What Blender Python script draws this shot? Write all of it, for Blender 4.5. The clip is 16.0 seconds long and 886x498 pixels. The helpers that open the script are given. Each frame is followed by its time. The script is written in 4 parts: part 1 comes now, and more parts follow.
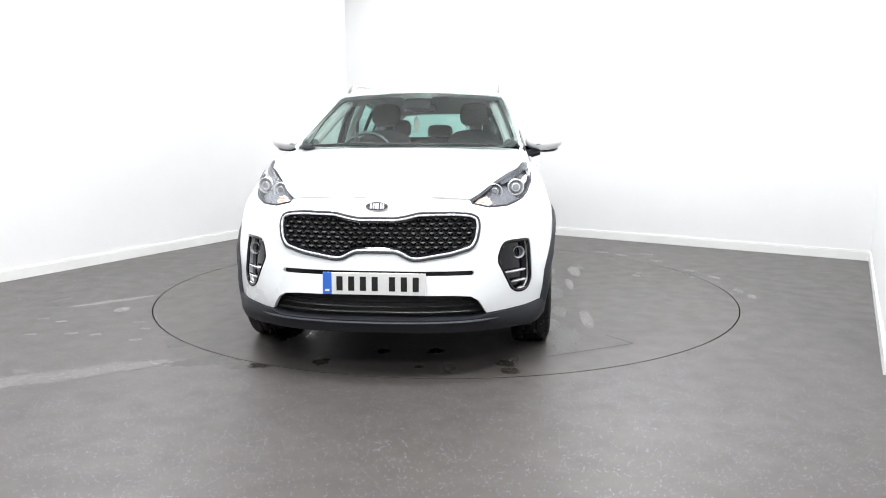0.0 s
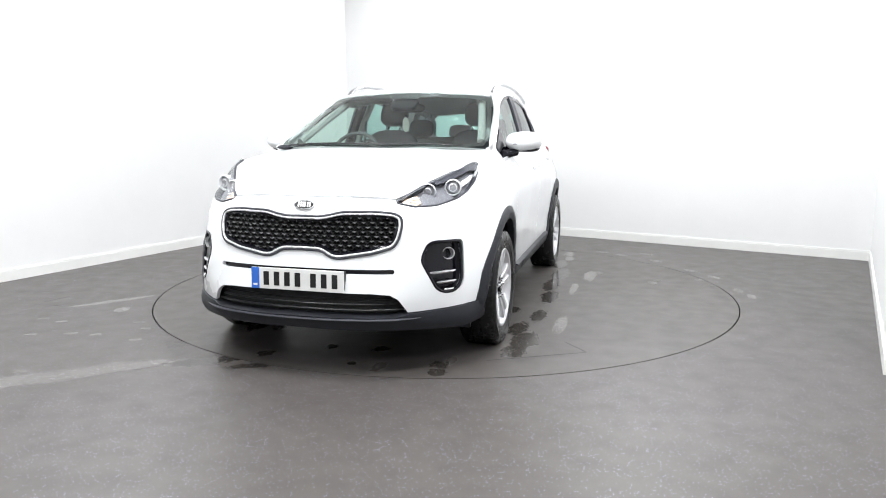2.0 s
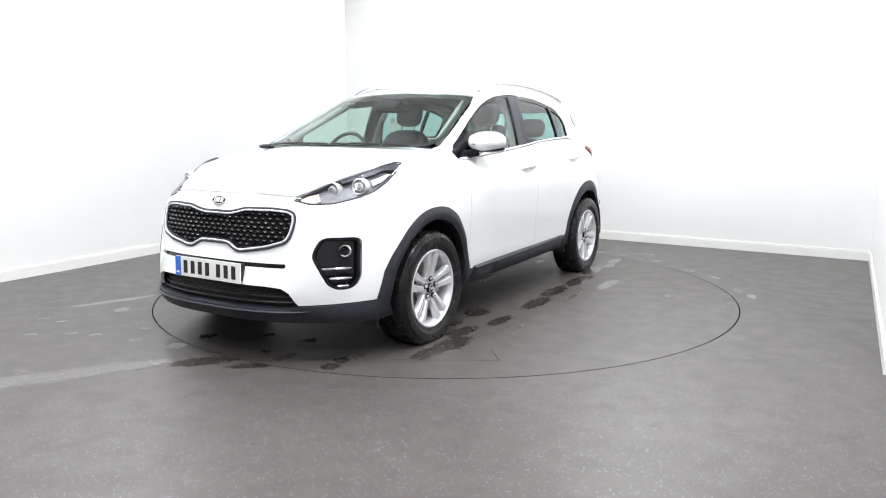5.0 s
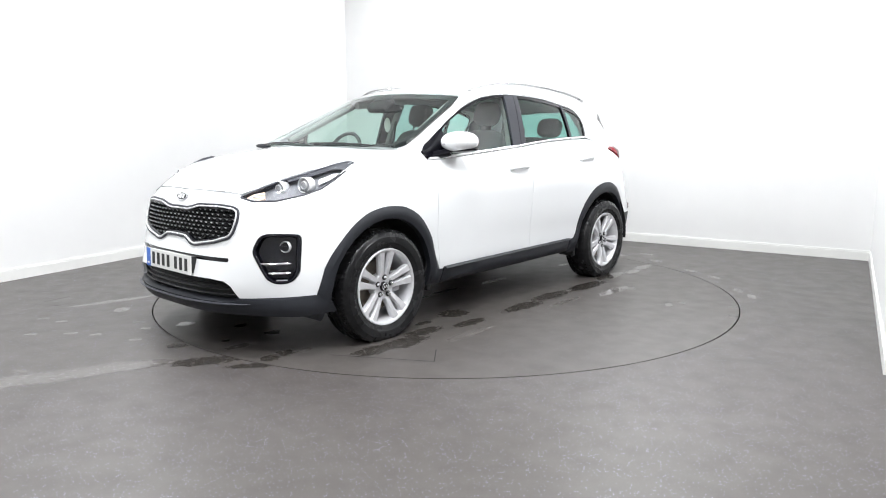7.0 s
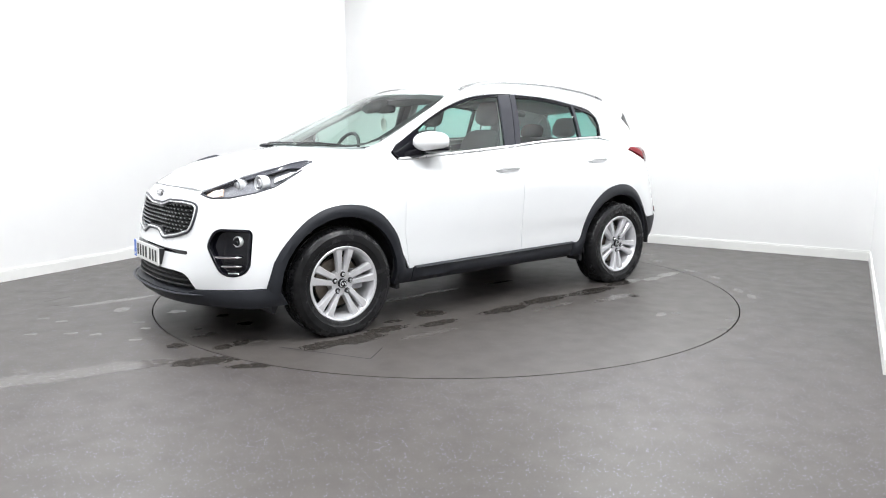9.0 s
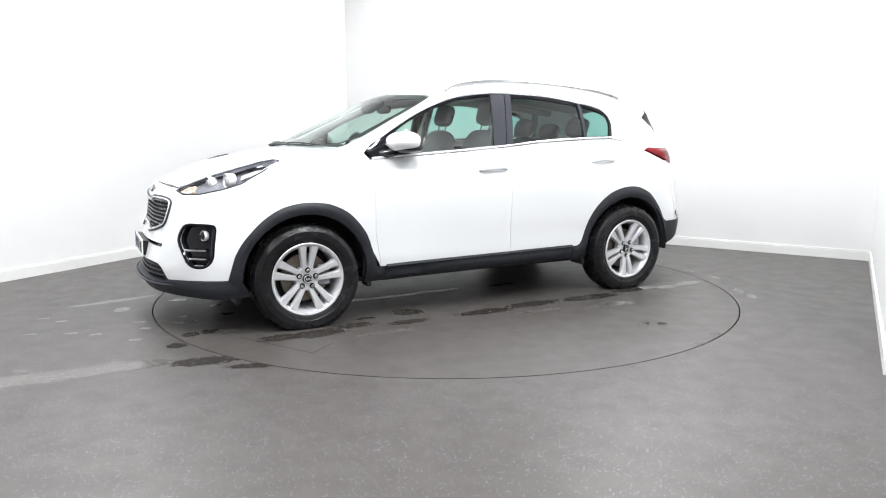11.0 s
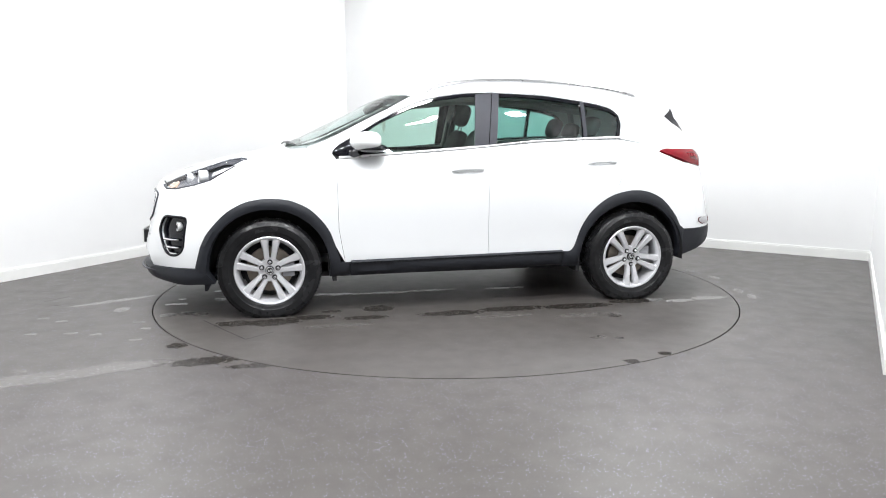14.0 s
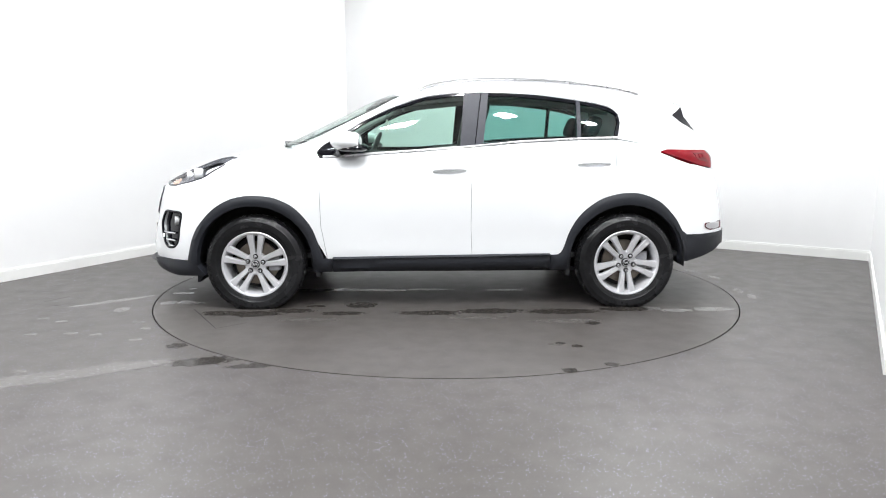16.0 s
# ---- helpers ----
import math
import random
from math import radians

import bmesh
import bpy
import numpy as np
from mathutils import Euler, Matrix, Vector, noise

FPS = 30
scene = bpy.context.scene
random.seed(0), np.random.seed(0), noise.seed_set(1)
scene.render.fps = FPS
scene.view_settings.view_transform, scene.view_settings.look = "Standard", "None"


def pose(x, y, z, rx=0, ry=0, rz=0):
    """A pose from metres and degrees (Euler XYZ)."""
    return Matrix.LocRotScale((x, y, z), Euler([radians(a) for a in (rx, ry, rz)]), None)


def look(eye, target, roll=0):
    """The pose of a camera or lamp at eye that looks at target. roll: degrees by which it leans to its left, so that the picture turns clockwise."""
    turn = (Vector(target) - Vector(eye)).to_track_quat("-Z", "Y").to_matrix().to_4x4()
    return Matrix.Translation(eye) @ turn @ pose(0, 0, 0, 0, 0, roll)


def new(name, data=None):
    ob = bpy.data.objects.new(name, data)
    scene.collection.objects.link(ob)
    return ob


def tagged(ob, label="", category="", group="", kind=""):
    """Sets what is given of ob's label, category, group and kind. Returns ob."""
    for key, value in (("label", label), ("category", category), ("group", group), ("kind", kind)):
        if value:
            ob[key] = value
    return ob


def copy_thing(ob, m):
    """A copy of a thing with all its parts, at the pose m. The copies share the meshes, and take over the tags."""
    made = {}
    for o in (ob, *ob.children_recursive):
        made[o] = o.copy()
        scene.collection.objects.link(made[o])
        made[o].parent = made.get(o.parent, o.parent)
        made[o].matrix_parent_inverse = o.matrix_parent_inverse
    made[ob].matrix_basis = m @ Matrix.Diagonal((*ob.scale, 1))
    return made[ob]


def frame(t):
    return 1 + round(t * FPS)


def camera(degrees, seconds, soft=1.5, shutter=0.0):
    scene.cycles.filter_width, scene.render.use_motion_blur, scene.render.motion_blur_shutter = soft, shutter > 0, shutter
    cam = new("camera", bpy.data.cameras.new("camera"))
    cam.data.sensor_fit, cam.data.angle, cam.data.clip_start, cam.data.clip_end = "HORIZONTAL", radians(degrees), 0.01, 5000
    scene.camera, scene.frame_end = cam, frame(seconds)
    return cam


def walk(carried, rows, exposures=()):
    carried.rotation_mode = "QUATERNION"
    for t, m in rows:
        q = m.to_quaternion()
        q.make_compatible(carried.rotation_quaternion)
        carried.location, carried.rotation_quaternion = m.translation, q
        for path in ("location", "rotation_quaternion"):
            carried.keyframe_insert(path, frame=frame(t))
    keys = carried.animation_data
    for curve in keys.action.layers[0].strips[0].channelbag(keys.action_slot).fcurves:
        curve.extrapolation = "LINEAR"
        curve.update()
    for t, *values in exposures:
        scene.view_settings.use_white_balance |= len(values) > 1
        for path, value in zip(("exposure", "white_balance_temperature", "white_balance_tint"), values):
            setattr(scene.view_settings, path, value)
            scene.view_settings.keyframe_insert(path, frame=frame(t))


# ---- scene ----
from mathutils.bvhtree import BVHTree
from mathutils.geometry import delaunay_2d_cdt

EYE = look((0, -5.740, 1.236), (-0.0196, -0.815, 0.4449), 0.0)
cam = camera(64.125, 16.0, soft=1.0)
walk(cam, [(0, EYE), (16.0, EYE)])

# turntable: radius, start angle, turn a second; the car's axle midpoint on it
TABLE_R, START, RATE = 2.248, 264.912, -5.2018
CAR_X, CAR_Y = 0.0492, -0.1546
WHEEL_X, WHEEL_R = 1.335, 0.326

# ---- light: ceiling panels in a white room ----
world = bpy.data.worlds.new("world")
scene.world = world
world.use_nodes = True
world.node_tree.nodes["Background"].inputs[0].default_value = (0.9, 0.95, 1.0, 1)
world.node_tree.nodes["Background"].inputs[1].default_value = 0.05
scene.view_settings.exposure = 0.0
CEILING = 3.7
PANEL_WATTS = 60.0
# First four follow side-window reflections; the others are unseen, added to light the room.
PANELS = [(-2.5, -3.75), (-0.43, -3.55), (1.05, -3.25), (2.3, -2.75), (-1.5, -2.2), (0.3, -2.0), (-3.3, -1.2), (-3.0, 0.9), (2.4, 0.5), (-0.3, 3.6), (2.0, 2.0), (-1.6, -6.2), (1.6, -6.2)]


# ---- materials ----
def node_mat(name):
    m = bpy.data.materials.new(name)
    m.use_nodes = True
    nt = m.node_tree
    return m, nt, nt.nodes["Principled BSDF"]


def mat(name, color, rough=0.5, metal=0.0, vary=0.12, scale=30.0, bump=0.0, coat=0.0, emit=0.0, fine=6.0, spec=0.5):
    """A surface with colour and roughness that vary at two scales, and fine relief."""
    m, nt, b = node_mat(name)
    N, L = nt.nodes, nt.links
    co = N.new("ShaderNodeTexCoord")
    n1, n2 = N.new("ShaderNodeTexNoise"), N.new("ShaderNodeTexNoise")
    n1.inputs["Scale"].default_value, n2.inputs["Scale"].default_value = scale, scale / fine
    n1.inputs["Detail"].default_value = 6
    add = N.new("ShaderNodeMath")
    add.operation = "ADD"
    L.new(n1.outputs["Fac"], add.inputs[0]), L.new(n2.outputs["Fac"], add.inputs[1])
    for n in (n1, n2):
        L.new(co.outputs["Object"], n.inputs["Vector"])
    ramp = N.new("ShaderNodeMapRange")
    ramp.inputs["From Min"].default_value, ramp.inputs["From Max"].default_value = 0.7, 1.3
    L.new(add.outputs[0], ramp.inputs["Value"])
    mix = N.new("ShaderNodeMix")
    mix.data_type = "RGBA"
    mix.inputs["A"].default_value = (*[c * (1 - vary) for c in color], 1)
    mix.inputs["B"].default_value = (*[min(1, c * (1 + vary)) for c in color], 1)
    L.new(ramp.outputs["Result"], mix.inputs["Factor"])
    L.new(mix.outputs["Result"], b.inputs["Base Color"])
    rr = N.new("ShaderNodeMapRange")
    rr.inputs["To Min"].default_value, rr.inputs["To Max"].default_value = max(0.02, rough * 0.85), min(1, rough * 1.15)
    L.new(ramp.outputs["Result"], rr.inputs["Value"])
    L.new(rr.outputs["Result"], b.inputs["Roughness"])
    b.inputs["Metallic"].default_value = metal
    b.inputs["Specular IOR Level"].default_value = spec
    b.inputs["Coat Weight"].default_value = coat
    b.inputs["Coat Roughness"].default_value = 0.04
    if bump:
        bp = N.new("ShaderNodeBump")
        bp.inputs["Strength"].default_value, bp.inputs["Distance"].default_value = bump, 0.002
        L.new(n1.outputs["Fac"], bp.inputs["Height"]), L.new(bp.outputs["Normal"], b.inputs["Normal"])
    if emit:
        b.inputs["Emission Color"].default_value, b.inputs["Emission Strength"].default_value = (*color, 1), emit
    return m


def glass_mat(name, tint, gloss=0.02, sheen=0.11):
    """A pane: tinted see-through with mirror gloss that grows at a slant."""
    m, nt, b = node_mat(name)
    N, L = nt.nodes, nt.links
    N.remove(b)
    tr, gl, mix, fr = N.new("ShaderNodeBsdfTransparent"), N.new("ShaderNodeBsdfGlossy"), N.new("ShaderNodeMixShader"), N.new("ShaderNodeLayerWeight")
    pw, sc = N.new("ShaderNodeMath"), N.new("ShaderNodeMapRange")
    pw.operation, pw.inputs[1].default_value = "POWER", 5.0
    fr.inputs["Blend"].default_value = 0.5
    sc.inputs["To Min"].default_value, sc.inputs["To Max"].default_value = sheen, 0.9
    L.new(fr.outputs["Facing"], pw.inputs[0]), L.new(pw.outputs[0], sc.inputs["Value"])
    tr.inputs["Color"].default_value = (*tint, 1)
    gl.inputs["Roughness"].default_value = gloss
    L.new(sc.outputs["Result"], mix.inputs[0]), L.new(tr.outputs[0], mix.inputs[1]), L.new(gl.outputs[0], mix.inputs[2])
    L.new(mix.outputs[0], N["Material Output"].inputs["Surface"])
    return m


def floor_mat(name, seed, light=(), dark=(), glitter=0.8):
    """Grey-brown safety vinyl with glitter flecks and a dull sheen. light, dark: ragged dried and wet marks, tinted
    also for what the wet floor mirrors, each (x, y, length, width, degrees).
    """
    m, nt, b = node_mat(name)
    N, L = nt.nodes, nt.links
    co = N.new("ShaderNodeTexCoord")
    mp = N.new("ShaderNodeMapping")
    mp.inputs["Location"].default_value = (seed, seed * 0.7, 0)
    L.new(co.outputs["Object"], mp.inputs["Vector"])

    def tex(kind, scale, detail=4):
        n = N.new(kind)
        n.inputs["Scale"].default_value = scale
        if kind == "ShaderNodeTexNoise":
            n.inputs["Detail"].default_value = detail
        L.new(mp.outputs[0], n.inputs["Vector"])
        return n

    def rng(src, a, b_, c, d):
        n = N.new("ShaderNodeMapRange")
        for k, v in zip(("From Min", "From Max", "To Min", "To Max"), (a, b_, c, d)):
            n.inputs[k].default_value = v
        L.new(src, n.inputs["Value"])
        return n.outputs["Result"]

    def mixc(fac, a, b_):
        n = N.new("ShaderNodeMix")
        n.data_type = "RGBA"
        L.new(fac, n.inputs["Factor"])
        for key, v in (("A", a), ("B", b_)):
            if isinstance(v, tuple):
                n.inputs[key].default_value = (*v, 1)
            else:
                L.new(v, n.inputs[key])
        return n.outputs["Result"]
    big, mid, fine = tex("ShaderNodeTexNoise", 0.9, 5), tex("ShaderNodeTexNoise", 7, 8), tex("ShaderNodeTexNoise", 220, 2)
    col = mixc(rng(big.outputs["Fac"], 0.3, 0.7, 0, 1), FLOOR_A, FLOOR_B)
    col = mixc(rng(mid.outputs["Fac"], 0.42, 0.72, 0, 0.5), col, FLOOR_C)
    col = mixc(rng(fine.outputs["Fac"], 0.35, 0.65, 0, 0.35), col, FLOOR_D)
    vor = tex("ShaderNodeTexVoronoi", 105)
    pick = rng(vor.outputs["Color"], 0.62, 0.72, 0, 1)
    near = rng(vor.outputs["Distance"], 0.12, 0.28, glitter, 0)
    mul = N.new("ShaderNodeMath")
    mul.operation = "MULTIPLY"
    L.new(pick, mul.inputs[0]), L.new(near, mul.inputs[1])
    col = mixc(mul.outputs[0], col, (0.48, 0.48, 0.72))
    rough = rng(mid.outputs["Fac"], 0.3, 0.75, 0.38, 0.46)
    ragged = N.new("ShaderNodeTexNoise")
    ragged.inputs["Scale"].default_value, ragged.inputs["Detail"].default_value, ragged.inputs["Roughness"].default_value = 24, 10, 0.78
    L.new(co.outputs["Object"], ragged.inputs["Vector"])
    for marks, tint, gloss, cut in ((light, LIGHT_MARK, 0.15, 0.50), (dark, DARK_MARK, 0.16, 0.46)):
        total = None
        for x, y, lx, ly, a in marks:
            g, q = N.new("ShaderNodeTexGradient"), N.new("ShaderNodeMapping")
            g.gradient_type, q.vector_type = "SPHERICAL", "TEXTURE"
            q.inputs["Location"].default_value, q.inputs["Rotation"].default_value, q.inputs["Scale"].default_value = (x, y, 0), (0, 0, radians(a)), (lx, ly, 1)
            L.new(co.outputs["Object"], q.inputs["Vector"]), L.new(q.outputs[0], g.inputs["Vector"])
            if total is None:
                total = g.outputs["Fac"]
            else:
                mx = N.new("ShaderNodeMath")
                mx.operation = "MAXIMUM"
                L.new(total, mx.inputs[0]), L.new(g.outputs["Fac"], mx.inputs[1])
                total = mx.outputs[0]
        if total is None:
            continue
        sm = N.new("ShaderNodeMath")
        sm.operation = "MULTIPLY_ADD"
        sm.inputs[1].default_value = 1.7
        L.new(ragged.outputs["Fac"], sm.inputs[0]), L.new(rng(total, 0, 0.6, -1.0, -0.27), sm.inputs[2])
        mask = rng(sm.outputs[0], cut - 0.10, cut + 0.02, 0, 1)
        col = mixc(rng(mask, 0, 1, 0, 0.72), col, tint)
        rr = N.new("ShaderNodeMix")
        L.new(mask, rr.inputs["Factor"]), L.new(rough, rr.inputs["A"])
        rr.inputs["B"].default_value = gloss
        rough = rr.outputs["Result"]
    L.new(col, b.inputs["Base Color"])
    L.new(rough, b.inputs["Roughness"])
    b.inputs["Specular IOR Level"].default_value = 0.42
    bp = N.new("ShaderNodeBump")
    bp.inputs["Strength"].default_value, bp.inputs["Distance"].default_value = 0.12, 0.001
    L.new(fine.outputs["Fac"], bp.inputs["Height"]), L.new(bp.outputs["Normal"], b.inputs["Normal"])
    return m


FLOOR_A, FLOOR_B, FLOOR_C, FLOOR_D = (0.071, 0.063, 0.057), (0.083, 0.075, 0.069), (0.056, 0.050, 0.047), (0.036, 0.033, 0.033)
# Both tints also paint in the white wall and dark car that wet patches mirror.
LIGHT_MARK, DARK_MARK = (0.122, 0.114, 0.108), (0.024, 0.021, 0.018)
FLOOR_LIGHT = [(-2.15, -2.27, 0.95, 0.17, 24), (-1.75, -2.07, 0.55, 0.16, 22), (-2.50, -.53, 0.60, 0.08, 38), (-2.33, -.80, .10, .13, 0)] + \
    [(x, y, .075, .045, 12) for x, y in ((-2.583, -1.125), (-2.61, -1.441), (-2.374, -1.414), (-2.201, -1.439), (-2.254, -2.142), (-2.75, -1.05), (-2.05, -1.15), (-1.95, -1.3), (-1.9, -1.55))] + \
    [(x, y, .14, .06, a) for x, y, a in ((1.68, 1.75, -45), (1.84, 1.56, -45), (2.09, 1.22, -60), (2.26, .70, -70), (2.37, .40, -75), (2.36, -.14, 80), (2.38, -.36, 80), (2.12, 1.62, -50))]
FLOOR_DARK = [(-1.60, -1.68, .11, .10, 20), (-1.34, -1.97, .34, .14, 14), (-1.05, -2.05, .25, .08, 10)]
TABLE_DARK = [(x, y, r * 1.9, r * 1.6, 0) for x, y, r in ((2.03, -.51, .055), (1.81, -.2, .045), (1.78, .1, .055), (1.97, .51, .06), (2.09, .53, .06), (2.07, .04, .03), (-.95, 1.18, .05), (-.64, 1.64, .03), (-.73, 1.70, .034), (-1.13, 1.98, .03), (-.60, 2.14, .045), (-.85, 2.04, .04), (.64, .64, .11))] + \
    [(1.60, .86, .28, .13, 0), (1.38, .88, .36, .15, 0), (1.12, .80, .30, .12, 0), (.64, .64, .16, .07, 0), (.97, .66, .14, .06, 0), (.14, .88, .40, .13, 0), (-.30, .84, .45, .14, 0), (-.80, .86, .50, .14, 0), (-1.30, .80, .40, .12, 0), (1.10, .09, .16, .07, 0), (.75, .88, .30, .10, 0), (1.4, -.86, .45, .15, 0), (.7, -.86, .6, .13, 0)]
TABLE_LIGHT = [(.90, .105, .24, .09, 0), (.55, .13, .50, .06, 0), (.12, .11, .30, .055, 0), (-.45, .15, .30, .05, 0), (-1.62, .85, .22, .09, 0), (-1.90, .82, .30, .10, 0), (-1.51, .19, .16, .06, 0), (2.08, .20, .16, .07, 0), (1.88, .55, .14, .06, 0), (-.61, 1.66, .10, .05, 0), (-.78, 1.12, .45, .10, 0), (-.2, 1.03, .40, .06, 0), (1.48, -.70, .2, .08, 0), (.95, 1.05, .4, .08, 0)]
M_FLOOR, M_TABLE = floor_mat("vinyl_floor", 0.0, FLOOR_LIGHT, FLOOR_DARK), floor_mat("turntable_vinyl", 3.7, TABLE_LIGHT, TABLE_DARK, 0.2)
M_WALL = mat("white_wall_paint", (0.785, 0.784, 0.780), 0.6, vary=0.015, scale=4, bump=0.05)
M_TRIM = mat("white_gloss_trim", (0.78, 0.78, 0.76), 0.35, vary=0.03, scale=9)
# The ceiling is unseen; its pale tone is set to bounce light more evenly.
M_CEIL = mat("pale_ceiling", (0.74, 0.74, 0.74), 0.8, vary=0.08, scale=5)
M_FRAME = mat("panel_frame", (0.8, 0.8, 0.8), 0.4)
M_LIGHT = mat("lit_diffuser", (1, 1, 1), 0.5, vary=0.0, emit=9.0)
M_SCUFF = mat("faint_scuff", (0.05, 0.047, 0.043), 0.5, vary=0.3, scale=60)
M_SEAM = mat("dark_joint", (0.02, 0.02, 0.02), 0.7)
M_PAINT = mat("white_car_paint", (0.78, 0.79, 0.80), 0.25, vary=0.012, scale=3, coat=0.7)
M_CLAD = mat("grey_black_textured_plastic", (0.017, 0.0185, 0.0235), 0.48, vary=0.15, scale=160, bump=0.15, spec=0.35)
M_GLOSS = mat("gloss_black_plastic", (0.005, 0.005, 0.008), 0.08, vary=0.1, scale=30, spec=0.4)
M_DARK = mat("dark_inner_liner", (0.010, 0.010, 0.011), 0.8, vary=0.2, scale=40)
M_CHROME = mat("chrome", (0.86, 0.86, 0.88), 0.12, 1.0, vary=0.05, scale=20)
M_SATIN = mat("satin_silver", (0.50, 0.50, 0.51), 0.3, 1.0, vary=0.06, scale=40)
M_ALLOY = mat("silver_alloy", (0.66, 0.66, 0.68), 0.32, 0.5, vary=0.05, scale=30)
M_RUBBER = mat("tyre_rubber", (0.012, 0.012, 0.013), 0.26, vary=0.45, scale=14, bump=0.14, spec=0.24)
M_DISC = mat("worn_steel_disc", (0.22, 0.19, 0.16), 0.45, 0.8, vary=0.25, scale=30)
M_PILLAR = mat("grey_black_pillar", (0.045, 0.046, 0.056), 0.42, vary=0.08, scale=60, spec=0.3)
M_CLOTH = mat("dark_grey_seat_cloth", (0.060, 0.062, 0.066), 0.9, vary=0.2, scale=180, bump=0.25)
M_TRIMIN = mat("dark_cabin_plastic", (0.062, 0.064, 0.068), 0.6, vary=0.15, scale=90)
M_HEADLINE = mat("grey_headlining", (0.34, 0.34, 0.33), 0.95, vary=0.06, scale=120)
M_STUD = mat("dark_chrome_studs", (0.62, 0.62, 0.65), 0.3, 0.8)
M_HOUSE = mat("grey_lamp_bowl", (0.16, 0.16, 0.175), 0.45, 0.0, vary=0.2)
M_LAMPRING = mat("bright_lamp_trim", (0.78, 0.78, 0.79), 0.28, 0.35, vary=0.05)
M_RED = mat("red_lamp_plastic", (0.20, 0.003, 0.009), 0.14, vary=0.12, scale=25, spec=0.25)
M_DEEPRED = mat("deep_red_lamp_inner", (0.11, 0.002, 0.005), 0.2, vary=0.2, scale=25)
M_AMBER = mat("amber_indicator", (0.85, 0.62, 0.48), 0.25, vary=0.2, scale=90)
M_BORDER = mat("black_glass_border", (0.010, 0.010, 0.011), 0.35, vary=0.1)
M_LAMPHOUSE = mat("grey_lamp_housing", (0.34, 0.34, 0.36), 0.3, 0.0, vary=0.2, scale=30)
M_PLATE = mat("white_plate", (0.78, 0.78, 0.76), 0.35, vary=0.03, scale=50)
M_BLUE = mat("blue_plate_band", (0.035, 0.15, 0.60), 0.35, vary=0.06, scale=50)
M_INK = mat("black_print", (0.008, 0.008, 0.008), 0.5)
M_PAPER = mat("white_tag_card", (0.75, 0.76, 0.70), 0.7, vary=0.05)
G_WIND = glass_mat("windscreen_glass", (0.80, 0.92, 0.88))
G_DOOR = glass_mat("green_door_glass", (0.74, 0.92, 0.85))
G_REAR = glass_mat("teal_rear_glass", (0.42, 0.68, 0.63), sheen=0.07)
G_LENS = glass_mat("clear_lamp_lens", (0.95, 0.96, 0.97), sheen=0.015)


# ---- building helpers ----
def add_mesh(name, bm, material, parent=None, label="", smooth=True):
    bmesh.ops.recalc_face_normals(bm, faces=bm.faces) if smooth != "keep" else None
    me = bpy.data.meshes.new(name)
    bm.to_mesh(me)
    bm.free()
    for mt in (material if isinstance(material, (list, tuple)) else [material]):
        me.materials.append(mt)
    if smooth:
        me.polygons.foreach_set("use_smooth", [True] * len(me.polygons))
        me.set_sharp_from_angle(angle=radians(38))
    ob = new(name, me)
    if parent:
        ob.parent = parent
    if label:
        ob["label"] = label
    return ob


def part(name, bm, material, parent, label="", smooth=True):
    return add_mesh(name, bm, material, parent, label, smooth)


def empty(name, parent=None):
    ob = new(name)
    ob.empty_display_size = 0.1
    if parent:
        ob.parent = parent
    return ob


def bm_box(lo, hi, bevel=0.0, seg=2, bm=None):
    own = bm or bmesh.new()
    c = [(a + b) / 2 for a, b in zip(lo, hi)]
    s = [b - a for a, b in zip(lo, hi)]
    r = bmesh.ops.create_cube(own, size=1.0, matrix=Matrix.Translation(c) @ Matrix.Diagonal((*s, 1)))
    if bevel:
        es = list({e for v in r["verts"] for e in v.link_edges})
        bmesh.ops.bevel(own, geom=es, offset=bevel, segments=seg, affect="EDGES", profile=0.7)
    return own


def bm_prism(poly, z0, z1, bm=None):
    """An upright prism over a plan polygon."""
    bm = bm or bmesh.new()
    lo, hi = [bm.verts.new((x, y, z0)) for x, y in poly], [bm.verts.new((x, y, z1)) for x, y in poly]
    n = len(poly)
    bm.faces.new(lo[::-1]), bm.faces.new(hi)
    for i in range(n):
        bm.faces.new((lo[i], lo[(i + 1) % n], hi[(i + 1) % n], hi[i]))
    return bm


def bm_revolve(profile, steps=48, m=Matrix(), bm=None, closed=False):
    """Turns a profile of (radius, height along the axis y) about y."""
    bm = bm or bmesh.new()
    rings = []
    for k in range(steps):
        a = 2 * math.pi * k / steps
        rings.append([bm.verts.new(m @ Vector((r * math.cos(a), y, r * math.sin(a)))) for r, y in profile])
    for k in range(steps):
        a, b = rings[k], rings[(k + 1) % steps]
        for i in range(len(profile) - (0 if closed else 1)):
            j = (i + 1) % len(profile)
            bm.faces.new((a[i], b[i], b[j], a[j]))
    return bm


def bm_tube(points, radius, sides=10, bm=None, flat=1.0):
    """A rounded bar along points; flat squeezes its height."""
    bm = bm or bmesh.new()
    P = [Vector(p) for p in points]
    rings = []
    for i, p in enumerate(P):
        d = (P[min(i + 1, len(P) - 1)] - P[max(i - 1, 0)]).normalized()
        up = Vector((0, 0, 1)) if abs(d.z) < 0.9 else Vector((1, 0, 0))
        s = d.cross(up).normalized()
        u = s.cross(d).normalized()
        r = radius[i] if isinstance(radius, (list, tuple)) else radius
        rings.append([bm.verts.new(p + s * r * math.cos(2 * math.pi * k / sides) + u * r * flat * math.sin(2 * math.pi * k / sides)) for k in range(sides)])
    for a, b in zip(rings, rings[1:]):
        for k in range(sides):
            bm.faces.new((a[k], a[(k + 1) % sides], b[(k + 1) % sides], b[k]))
